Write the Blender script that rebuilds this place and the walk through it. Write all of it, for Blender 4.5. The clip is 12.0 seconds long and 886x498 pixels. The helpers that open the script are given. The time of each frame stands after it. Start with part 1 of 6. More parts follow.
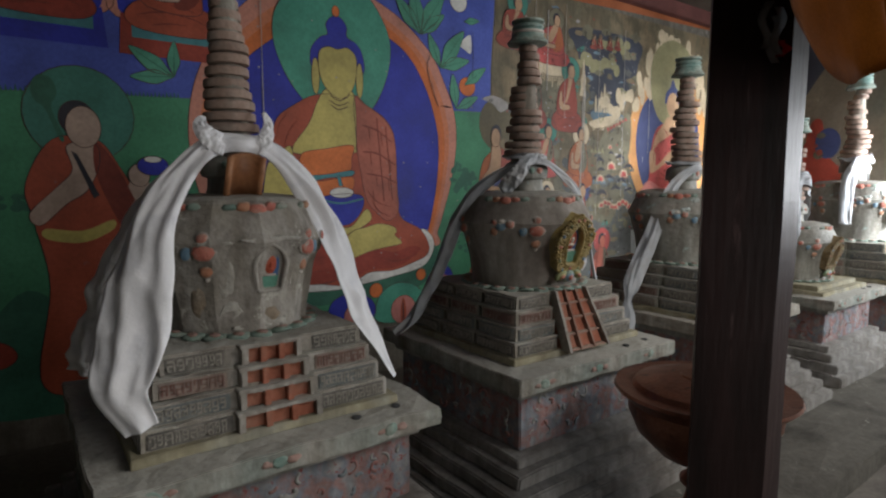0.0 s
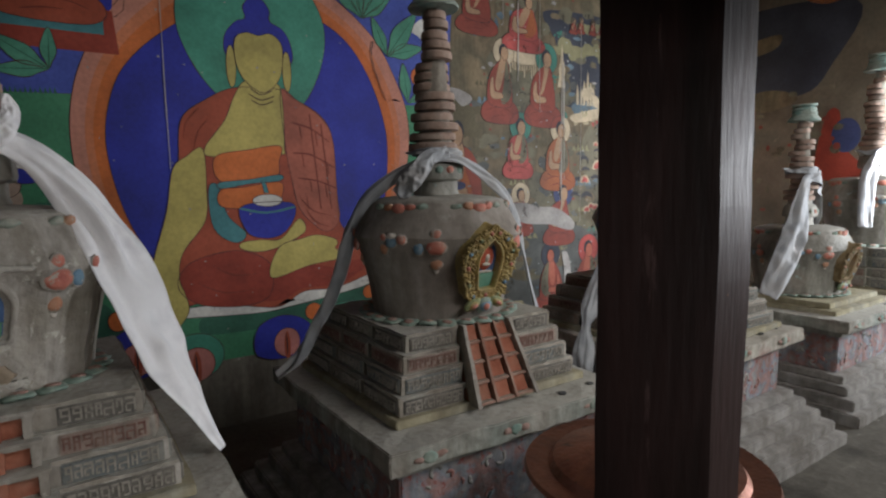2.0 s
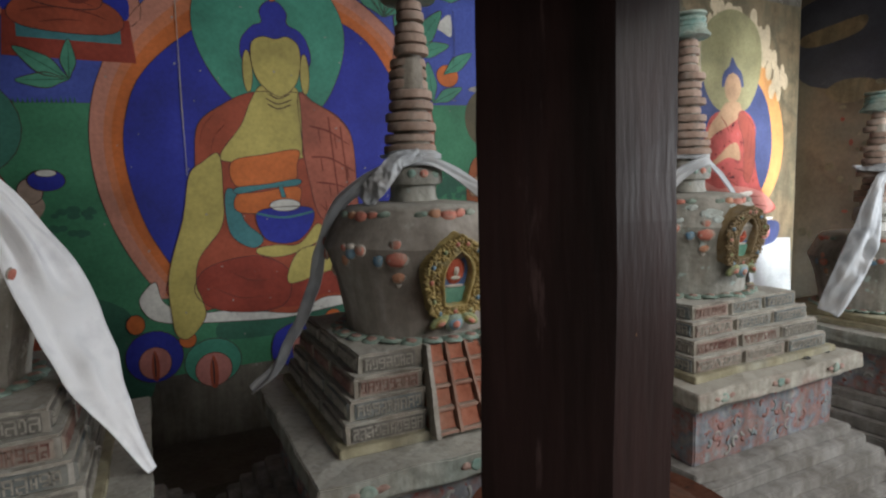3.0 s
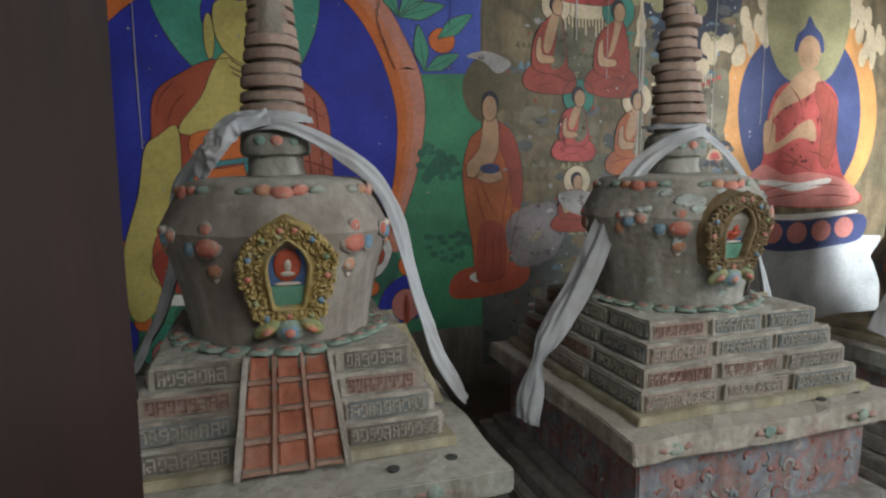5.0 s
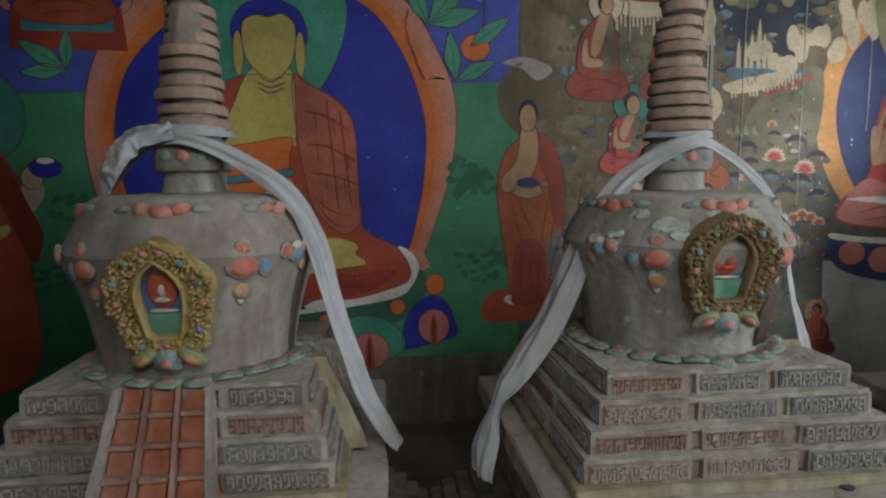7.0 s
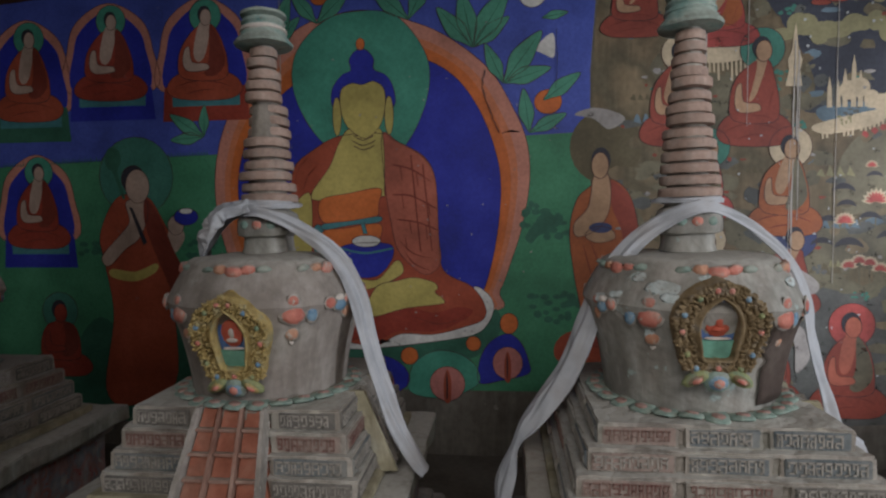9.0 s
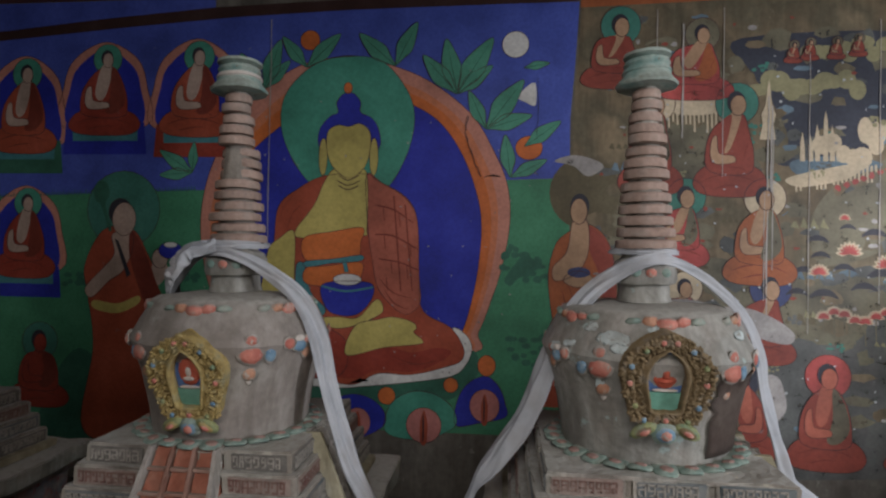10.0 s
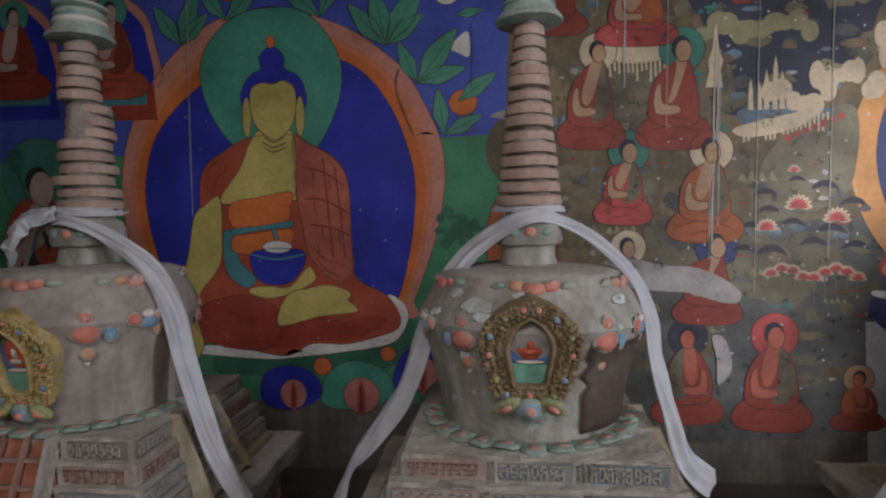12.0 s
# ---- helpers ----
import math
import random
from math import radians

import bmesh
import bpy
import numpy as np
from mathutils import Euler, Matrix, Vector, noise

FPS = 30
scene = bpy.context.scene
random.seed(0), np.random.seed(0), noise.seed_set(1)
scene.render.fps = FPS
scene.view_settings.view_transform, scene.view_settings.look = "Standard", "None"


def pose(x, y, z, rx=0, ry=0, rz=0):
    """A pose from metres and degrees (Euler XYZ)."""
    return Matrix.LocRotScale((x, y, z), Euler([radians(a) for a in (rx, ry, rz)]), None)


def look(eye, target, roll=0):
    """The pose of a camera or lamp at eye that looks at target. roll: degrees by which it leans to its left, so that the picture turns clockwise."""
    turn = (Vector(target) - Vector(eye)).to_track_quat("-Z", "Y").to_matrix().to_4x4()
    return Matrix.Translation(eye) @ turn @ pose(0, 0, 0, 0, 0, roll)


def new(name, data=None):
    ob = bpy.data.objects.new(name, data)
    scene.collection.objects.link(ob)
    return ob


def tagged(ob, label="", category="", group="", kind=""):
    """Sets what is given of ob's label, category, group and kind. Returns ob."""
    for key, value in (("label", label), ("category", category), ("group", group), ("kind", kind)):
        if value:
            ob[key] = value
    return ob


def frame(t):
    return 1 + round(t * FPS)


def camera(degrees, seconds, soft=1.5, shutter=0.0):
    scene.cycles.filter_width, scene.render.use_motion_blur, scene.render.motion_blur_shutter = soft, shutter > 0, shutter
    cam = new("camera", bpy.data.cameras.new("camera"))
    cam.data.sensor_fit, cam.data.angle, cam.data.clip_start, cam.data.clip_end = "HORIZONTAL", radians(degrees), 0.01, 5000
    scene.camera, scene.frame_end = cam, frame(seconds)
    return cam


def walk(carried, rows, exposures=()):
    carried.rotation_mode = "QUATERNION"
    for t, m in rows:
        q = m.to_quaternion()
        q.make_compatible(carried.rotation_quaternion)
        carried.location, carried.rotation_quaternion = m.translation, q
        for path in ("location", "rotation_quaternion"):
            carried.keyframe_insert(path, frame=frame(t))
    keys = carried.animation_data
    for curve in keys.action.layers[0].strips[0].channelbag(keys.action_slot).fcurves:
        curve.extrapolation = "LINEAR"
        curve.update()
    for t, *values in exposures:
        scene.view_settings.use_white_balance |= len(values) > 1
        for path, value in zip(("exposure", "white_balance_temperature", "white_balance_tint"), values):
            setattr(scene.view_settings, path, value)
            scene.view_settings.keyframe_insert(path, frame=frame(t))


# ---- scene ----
cam = camera(75.2, 12.0, 2.3)
METRES, EYE, TILT, LEAN, TURN = 3.8, 1.55, -6.5, 0.0, -36.4
ROWS = [
    (0.0, 0.0, 0.0, 0.0, 0.0, 0.0, -0.0),
    (0.5, 0.0334, 0.0283, -0.0009, 0.33, 0.05, 0.05),
    (1.0, 0.0625, 0.0753, 0.0072, 0.58, 0.79, -0.52),
    (1.5, 0.0931, 0.1233, 0.0127, 0.13, 0.36, -0.43),
    (2.0, 0.1405, 0.163, 0.0162, 2.19, 0.46, 0.71),
    (2.5, 0.1903, 0.1928, 0.0237, 6.56, 0.33, 0.01),
    (3.0, 0.2365, 0.2217, 0.0257, 9.86, 0.57, 0.3),
    (5.0, 0.3852, 0.3834, 0.032, 18.67, -0.98, -1.59),
    (5.5, 0.426, 0.3958, 0.0382, 22.48, 0.06, -1.46),
    (6.0, 0.4518, 0.4219, 0.0354, 23.69, 0.43, -1.43),
    (6.5, 0.467, 0.4565, 0.0431, 26.53, 0.64, -3.49),
    (7.0, 0.4916, 0.4939, 0.0479, 29.93, -0.23, -2.94),
    (9.0, 0.5986, 0.4858, 0.0759, 42.3, 1.81, -3.83),
    (9.5, 0.6164, 0.4875, 0.0799, 42.76, 2.76, -4.88),
    (10.0, 0.6304, 0.5002, 0.0854, 42.13, 5.46, -5.37),
    (10.5, 0.6371, 0.5254, 0.0845, 41.82, 4.8, -5.61),
    (11.0, 0.6394, 0.5631, 0.0874, 44.19, 3.59, -5.08),
    (11.5, 0.6485, 0.5925, 0.0902, 42.4, 2.77, -4.53),
    (12.0, 0.6767, 0.6081, 0.0954, 41.85, 1.97, -3.94),
]
walk(cam, [(t, pose(0, 0, EYE, TILT, LEAN, TURN) @ pose(METRES * x, METRES * y, METRES * z, 90 + pitch, roll, yaw)) for t, x, y, z, yaw, pitch, roll in ROWS],
     ((0.0, -0.12, 6500, 11), (1.0, -0.15, 6500, 12), (2.0, -0.12, 6500, 12), (3.0, 0.10, 6500, 10), (5.5, -0.21, 6420, 8), (7.0, -0.50, 6420, 8), (9.0, -0.50, 6400, 15), (10.0, -0.46, 6420, 16), (12.0, -0.62, 6450, 20)))
# ---------------------------------------------------------------- light
world = bpy.data.worlds.new("world")
scene.world = world
world.use_nodes = True
wn = world.node_tree.nodes
sky = wn.new("ShaderNodeTexSky")
sky.sky_type = 'NISHITA'
sky.sun_disc = False
sky.sun_elevation, sky.sun_rotation = radians(38), radians(110)
wn["Background"].inputs[1].default_value = 0.1
world.node_tree.links.new(sky.outputs[0], wn["Background"].inputs[0])


def area_lamp(name, eye, target, sx, sy, watts, colour, spread=180):
    lamp = bpy.data.lights.new(name, 'AREA')
    lamp.shape, lamp.size, lamp.size_y = 'RECTANGLE', sx, sy
    lamp.energy, lamp.color, lamp.spread = watts, colour, radians(spread)
    ob = new(name, lamp)
    ob.matrix_world = look(eye, target)
    return ob


# daylight in the opening of the end wall, then two added fill lamps
area_lamp("window_daylight", (7.34, 0.10, 1.75), (5.6, 3.4, 1.1), 0.8, 1.0, 180, (0.90, 0.95, 1.0))
# second, narrow lamp in the same opening, added to brighten the wall corner
area_lamp("window_added_beam", (7.38, 0.10, 1.75), (6.95, 4.0, 1.2), 0.7, 0.9, 72, (0.93, 0.96, 1.0), 56)
# added general fill from above the aisle; no roof lantern is known there
area_lamp("aisle_fill_light", (3.4, -1.6, 3.38), (3.1, 0.8, 0.9), 3.2, 1.1, 104, (1.0, 0.97, 0.93))

# added fill from an unseen doorway, to lift the fronts of the stupas
area_lamp("south_fill_light", (1.0, -2.76, 1.15), (1.0, 2.0, 1.1), 1.1, 1.9, 30, (1.0, 0.98, 0.95))


# ---------------------------------------------------------------- materials
def surface(name, colours, scale=6.0, rough=0.85, bump=0.15, fine=60.0, metal=0.0, wear=None, wear_at=0.62, spec=0.3, vary=0.0, grain_mix=0.3, dust=None, stretch=None, drip=0.0):
    """Two or three tones laid by a broad noise, a fine grain, optional worn patches and relief."""
    m = bpy.data.materials.new(name)
    m.use_nodes = True
    nt = m.node_tree
    n, l = nt.nodes, nt.links
    b = n["Principled BSDF"]
    b.inputs["Metallic"].default_value = metal
    b.inputs["Specular IOR Level"].default_value = spec
    co = n.new("ShaderNodeTexCoord")
    big = n.new("ShaderNodeTexNoise")
    big.inputs["Scale"].default_value, big.inputs["Detail"].default_value = scale, 6
    small = n.new("ShaderNodeTexNoise")
    small.inputs["Scale"].default_value, small.inputs["Detail"].default_value = fine, 4
    where = co.outputs["Object"]
    if stretch:
        mp = n.new("ShaderNodeMapping")
        mp.inputs["Scale"].default_value = stretch
        l.new(where, mp.inputs["Vector"])
        where = mp.outputs[0]
    for x in (big, small):
        l.new(where, x.inputs["Vector"])
    ramp = n.new("ShaderNodeValToRGB")
    el = ramp.color_ramp.elements
    while len(el) < len(colours):
        el.new(0.5)
    for i, c in enumerate(colours):
        el[i].position = 0.32 + 0.36 * i / max(1, len(colours) - 1)
        el[i].color = (*c, 1)
    l.new(big.outputs["Fac"], ramp.inputs[0])
    grain = n.new("ShaderNodeMixRGB")
    grain.blend_type = 'MULTIPLY'
    grain.inputs[0].default_value = grain_mix
    l.new(ramp.outputs[0], grain.inputs[1])
    gr = n.new("ShaderNodeValToRGB")
    gr.color_ramp.elements[0].position, gr.color_ramp.elements[1].position = 0.3, 0.65
    gr.color_ramp.elements[0].color, gr.color_ramp.elements[1].color = (0.5, 0.5, 0.5, 1), (1.15, 1.15, 1.15, 1)
    l.new(small.outputs["Fac"], gr.inputs[0])
    l.new(gr.outputs[0], grain.inputs[2])
    last = grain.outputs[0]
    if drip:
        # grime that has run down and pooled in broad blotches
        mp = n.new("ShaderNodeMapping")
        mp.inputs["Scale"].default_value = (11, 11, 1.7)
        l.new(co.outputs["Object"], mp.inputs["Vector"])
        dr = n.new("ShaderNodeTexNoise")
        dr.inputs["Scale"].default_value, dr.inputs["Detail"].default_value, dr.inputs["Roughness"].default_value = 1.0, 7, 0.65
        l.new(mp.outputs[0], dr.inputs["Vector"])
        rp = n.new("ShaderNodeValToRGB")
        rp.color_ramp.elements[0].position, rp.color_ramp.elements[1].position = 0.40, 0.62
        rp.color_ramp.elements[0].color, rp.color_ramp.elements[1].color = (0.50, 0.47, 0.42, 1), (1.12, 1.12, 1.10, 1)
        l.new(dr.outputs["Fac"], rp.inputs[0])
        mix = n.new("ShaderNodeMixRGB")
        mix.blend_type = 'MULTIPLY'
        mix.inputs[0].default_value = drip
        l.new(last, mix.inputs[1])
        l.new(rp.outputs[0], mix.inputs[2])
        last = mix.outputs[0]
    if wear:
        wn_ = n.new("ShaderNodeTexNoise")
        wn_.inputs["Scale"].default_value, wn_.inputs["Detail"].default_value = scale * 2.7, 8
        wn_.inputs["Roughness"].default_value = 0.7
        l.new(where, wn_.inputs["Vector"])
        wr = n.new("ShaderNodeValToRGB")
        wr.color_ramp.elements[0].position, wr.color_ramp.elements[1].position = wear_at, wear_at + 0.05
        l.new(wn_.outputs["Fac"], wr.inputs[0])
        mix = n.new("ShaderNodeMixRGB")
        l.new(wr.outputs[0], mix.inputs[0])
        l.new(last, mix.inputs[1])
        mix.inputs[2].default_value = (*wear, 1)
        last = mix.outputs[0]
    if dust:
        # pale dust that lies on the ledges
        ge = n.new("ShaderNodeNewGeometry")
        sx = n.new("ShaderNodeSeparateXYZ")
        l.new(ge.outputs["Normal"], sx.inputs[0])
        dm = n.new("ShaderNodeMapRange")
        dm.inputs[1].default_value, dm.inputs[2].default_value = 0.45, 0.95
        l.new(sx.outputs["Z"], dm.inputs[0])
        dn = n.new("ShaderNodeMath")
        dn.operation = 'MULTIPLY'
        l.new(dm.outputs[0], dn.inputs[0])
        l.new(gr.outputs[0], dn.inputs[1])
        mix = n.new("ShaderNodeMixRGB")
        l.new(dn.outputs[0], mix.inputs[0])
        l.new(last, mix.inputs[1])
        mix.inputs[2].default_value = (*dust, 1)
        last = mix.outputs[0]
    if vary:
        oi = n.new("ShaderNodeObjectInfo")
        hsv = n.new("ShaderNodeHueSaturation")
        mr = n.new("ShaderNodeMapRange")
        mr.inputs[3].default_value, mr.inputs[4].default_value = 1 - vary, 1 + vary
        l.new(oi.outputs["Random"], mr.inputs[0])
        l.new(mr.outputs[0], hsv.inputs["Value"])
        l.new(last, hsv.inputs["Color"])
        last = hsv.outputs[0]
    l.new(last, b.inputs["Base Color"])
    rr = n.new("ShaderNodeMapRange")
    rr.inputs[3].default_value, rr.inputs[4].default_value = max(0.05, rough - 0.12), min(1, rough + 0.1)
    l.new(big.outputs["Fac"], rr.inputs[0])
    l.new(rr.outputs[0], b.inputs["Roughness"])
    if bump:
        add = n.new("ShaderNodeMath")
        add.operation = 'ADD'
        l.new(big.outputs["Fac"], add.inputs[0])
        l.new(small.outputs["Fac"], add.inputs[1])
        bp = n.new("ShaderNodeBump")
        bp.inputs["Strength"].default_value, bp.inputs["Distance"].default_value = bump, 0.01
        l.new(add.outputs[0], bp.inputs["Height"])
        l.new(bp.outputs[0], b.inputs["Normal"])
    return m


def flake(m, scale=12.0, at=0.31, soft=0.10):
    """Holes where the paint has come away and shows what lies under it."""
    n, l = m.node_tree.nodes, m.node_tree.links
    co = n.new("ShaderNodeTexCoord")
    a = n.new("ShaderNodeTexNoise")
    a.inputs["Scale"].default_value, a.inputs["Detail"].default_value, a.inputs["Roughness"].default_value = scale, 8, 0.68
    l.new(co.outputs["Object"], a.inputs["Vector"])
    r = n.new("ShaderNodeMapRange")
    r.inputs[1].default_value, r.inputs[2].default_value = at, at + soft
    l.new(a.outputs["Fac"], r.inputs[0])
    l.new(r.outputs[0], n["Principled BSDF"].inputs["Alpha"])
    return m


def paint(name, c, worn=0.16):
    """Wall paint on old plaster: a tone with blotches and pale rubbed spots."""
    c = tuple(0.95 * v for v in c)
    k = 0.72 if worn < 0.25 else 0.5
    lo = tuple(v * k for v in c)
    hi = tuple(min(1, v * (1.9 - k) + 0.01) for v in c)
    m = surface(name, [lo, c, hi], 3.0, 0.62, 0.06, 45, wear=tuple(0.55 * v + worn * 0.45 for v in c), wear_at=0.66, spec=0.35)
    return flake(m) if worn >= 0.25 else m


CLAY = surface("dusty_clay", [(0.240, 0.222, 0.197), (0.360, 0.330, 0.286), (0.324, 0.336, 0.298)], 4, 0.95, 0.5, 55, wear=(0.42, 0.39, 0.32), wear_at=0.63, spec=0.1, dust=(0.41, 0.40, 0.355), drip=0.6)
# its pale patches are leftover wash and also painted highlights of the glaze
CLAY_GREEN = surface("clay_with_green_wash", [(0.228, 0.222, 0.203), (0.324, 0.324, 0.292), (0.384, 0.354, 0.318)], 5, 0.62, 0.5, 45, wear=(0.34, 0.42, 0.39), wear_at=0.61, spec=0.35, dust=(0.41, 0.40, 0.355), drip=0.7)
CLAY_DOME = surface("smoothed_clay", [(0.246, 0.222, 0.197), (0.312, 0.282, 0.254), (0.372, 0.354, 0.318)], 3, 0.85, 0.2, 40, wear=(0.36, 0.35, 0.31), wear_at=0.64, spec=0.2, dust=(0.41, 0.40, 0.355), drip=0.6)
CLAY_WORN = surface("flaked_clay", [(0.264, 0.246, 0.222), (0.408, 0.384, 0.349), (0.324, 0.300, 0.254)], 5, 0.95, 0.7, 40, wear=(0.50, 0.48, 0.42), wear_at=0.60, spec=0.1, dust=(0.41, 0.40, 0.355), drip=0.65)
TAN = surface("bare_tan_clay", [(0.21, 0.165, 0.115), (0.30, 0.24, 0.175), (0.25, 0.21, 0.16)], 9, 0.95, 0.6, 50, wear=(0.38, 0.34, 0.28), wear_at=0.60, spec=0.1)
COAT = surface("pale_clay_coat", [(0.38, 0.36, 0.315), (0.48, 0.46, 0.41), (0.34, 0.33, 0.29)], 14, 0.95, 0.6, 60, wear=(0.28, 0.24, 0.19), wear_at=0.58, spec=0.1)
WASH = surface("pale_wash", [(0.38, 0.46, 0.44), (0.50, 0.56, 0.54), (0.34, 0.36, 0.33)], 18, 0.85, 0.3, 60, wear=(0.27, 0.265, 0.23), wear_at=0.56)
MOULDING = surface("ochre_limewash", [(0.27, 0.245, 0.16), (0.37, 0.34, 0.24), (0.33, 0.32, 0.26)], 6, 0.95, 0.4, 40, spec=0.1, drip=0.5)
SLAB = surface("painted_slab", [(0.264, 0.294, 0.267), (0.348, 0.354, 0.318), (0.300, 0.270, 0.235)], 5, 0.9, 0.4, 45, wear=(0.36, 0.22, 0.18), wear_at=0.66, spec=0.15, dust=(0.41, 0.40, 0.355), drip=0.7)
PLINTH = surface("plinth_with_scroll_paint", [(0.264, 0.270, 0.273), (0.300, 0.180, 0.165), (0.204, 0.228, 0.260), (0.312, 0.300, 0.286)], 11, 0.9, 0.4, 40, wear=(0.25, 0.075, 0.065), wear_at=0.58, spec=0.15, drip=0.6)
BRICK_RED = surface("red_ochre", [(0.25, 0.085, 0.052), (0.36, 0.14, 0.09), (0.33, 0.17, 0.12)], 9, 0.9, 0.4, 60, wear=(0.42, 0.30, 0.22), wear_at=0.68, spec=0.1)
INK_PALE = surface("pale_relief_letter", [(0.27, 0.25, 0.215), (0.37, 0.345, 0.30)], 20, 0.9, 0.2, 60, spec=0.1, wear=(0.20, 0.19, 0.165), wear_at=0.56)
HOLE_SHADE = surface("hole_shade_colour", [(0.055, 0.058, 0.06), (0.11, 0.11, 0.105)], 20, 0.9, 0.2, 60, spec=0.1, wear=(0.25, 0.235, 0.2), wear_at=0.60)
PANEL_SLATE = surface("blue_slate_panel", [(0.12, 0.14, 0.145), (0.17, 0.185, 0.18), (0.22, 0.22, 0.20)], 12, 0.9, 0.4, 60, spec=0.1)
PANEL_RUST = surface("rust_washed_panel", [(0.24, 0.20, 0.17), (0.29, 0.22, 0.185), (0.31, 0.28, 0.235)], 12, 0.9, 0.4, 60, spec=0.1)
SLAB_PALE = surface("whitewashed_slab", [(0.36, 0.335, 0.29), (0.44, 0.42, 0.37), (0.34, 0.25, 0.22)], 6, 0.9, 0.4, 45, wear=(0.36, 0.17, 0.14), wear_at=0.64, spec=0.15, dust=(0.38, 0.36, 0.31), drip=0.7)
GILT_GREEN = surface("green_gilding", [(0.13, 0.20, 0.13), (0.26, 0.28, 0.12), (0.22, 0.26, 0.17)], 25, 0.65, 0.5, 90, spec=0.35)
INK_RED = surface("rust_relief_letter", [(0.19, 0.10, 0.085), (0.24, 0.17, 0.14)], 20, 0.9, 0.2, 60, spec=0.1)
PANEL_DARK = surface("slate_text_panel", [(0.12, 0.115, 0.105), (0.17, 0.16, 0.14), (0.22, 0.205, 0.18)], 12, 0.9, 0.4, 60, spec=0.1)
RING = surface("terracotta_ring", [(0.297, 0.209, 0.168), (0.396, 0.292, 0.241), (0.352, 0.292, 0.252)], 12, 0.85, 0.3, 70, spec=0.2, vary=0.12, drip=0.35)
VERDIGRIS = surface("verdigris_cap", [(0.176, 0.308, 0.280), (0.330, 0.396, 0.347), (0.242, 0.275, 0.235)], 14, 0.75, 0.4, 70, wear=(0.20, 0.16, 0.11), wear_at=0.62)
GILT = surface("dull_gilding", [(0.22, 0.16, 0.06), (0.40, 0.30, 0.11), (0.30, 0.27, 0.15)], 25, 0.6, 0.5, 90, spec=0.4)
GILT_OLD = surface("dusty_gilding", [(0.13, 0.095, 0.05), (0.22, 0.16, 0.085), (0.21, 0.175, 0.125)], 25, 0.8, 0.5, 90, spec=0.2)
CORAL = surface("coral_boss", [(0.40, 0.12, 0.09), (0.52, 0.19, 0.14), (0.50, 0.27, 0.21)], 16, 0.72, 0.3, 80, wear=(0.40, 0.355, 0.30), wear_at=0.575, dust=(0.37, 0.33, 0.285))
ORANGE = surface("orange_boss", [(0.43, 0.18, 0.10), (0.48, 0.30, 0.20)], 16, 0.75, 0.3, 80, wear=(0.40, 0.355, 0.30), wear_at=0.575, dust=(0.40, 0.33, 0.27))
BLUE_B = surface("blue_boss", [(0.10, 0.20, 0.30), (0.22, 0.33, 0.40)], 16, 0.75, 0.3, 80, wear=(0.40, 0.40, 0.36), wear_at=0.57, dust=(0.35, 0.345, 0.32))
TEAL_B = surface("teal_petal", [(0.15, 0.235, 0.20), (0.25, 0.32, 0.27), (0.33, 0.33, 0.28)], 14, 0.85, 0.3, 70)
NICHE_RED = surface("niche_red", [(0.40, 0.07, 0.04), (0.50, 0.12, 0.07)], 12, 0.8, 0.2, 60)
NICHE_GREEN = surface("niche_green", [(0.10, 0.28, 0.20), (0.16, 0.36, 0.27)], 12, 0.8, 0.2, 60)
NICHE_BLUE = surface("niche_blue", [(0.06, 0.12, 0.30), (0.10, 0.18, 0.36)], 12, 0.8, 0.2, 60)
BONE = surface("pale_figure", [(0.55, 0.50, 0.44), (0.62, 0.58, 0.52)], 20, 0.8, 0.2, 60)
SILK = surface("white_silk", [(0.75, 0.76, 0.79), (0.88, 0.885, 0.905), (0.81, 0.815, 0.83)], 9, 0.6, 0.3, 18, spec=0.2, grain_mix=0.08)
SILK_DUSTY = surface("dusty_silk", [(0.30, 0.32, 0.34), (0.42, 0.44, 0.46), (0.37, 0.37, 0.37)], 8, 0.68, 0.3, 18, spec=0.3, grain_mix=0.1)
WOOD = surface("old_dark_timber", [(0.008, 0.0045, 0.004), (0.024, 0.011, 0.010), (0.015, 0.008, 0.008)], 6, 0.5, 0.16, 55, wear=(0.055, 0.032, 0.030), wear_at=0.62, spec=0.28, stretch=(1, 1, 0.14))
ORANGE_WOOD = surface("bare_timber", [(0.20, 0.10, 0.045), (0.28, 0.16, 0.075)], 20, 0.7, 0.2, 60)
TILE = surface("brown_glazed_clay", [(0.26, 0.11, 0.05), (0.40, 0.19, 0.09)], 14, 0.5, 0.2, 60)
SCROLL_RED = surface("faded_red_scroll", [(0.23, 0.10, 0.088), (0.27, 0.15, 0.13)], 20, 0.9, 0.2, 50)
SCROLL_PALE = surface("pale_scroll", [(0.24, 0.24, 0.22), (0.29, 0.28, 0.255)], 20, 0.9, 0.2, 50)
SCROLL_BLUE = surface("faded_blue_scroll", [(0.15, 0.18, 0.19), (0.20, 0.23, 0.235)], 20, 0.9, 0.2, 50)
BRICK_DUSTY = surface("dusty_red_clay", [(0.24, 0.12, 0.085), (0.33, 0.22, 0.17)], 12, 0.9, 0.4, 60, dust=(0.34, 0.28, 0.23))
CORAL_DUSTY = surface("dusty_coral", [(0.28, 0.17, 0.14), (0.35, 0.25, 0.21)], 20, 0.9, 0.3, 60)
DARK_PATCH = surface("bare_brown_plaster", [(0.115, 0.088, 0.074), (0.16, 0.12, 0.10), (0.20, 0.16, 0.135)], 5, 0.9, 0.25, 40, wear=(0.22, 0.19, 0.16), wear_at=0.64)
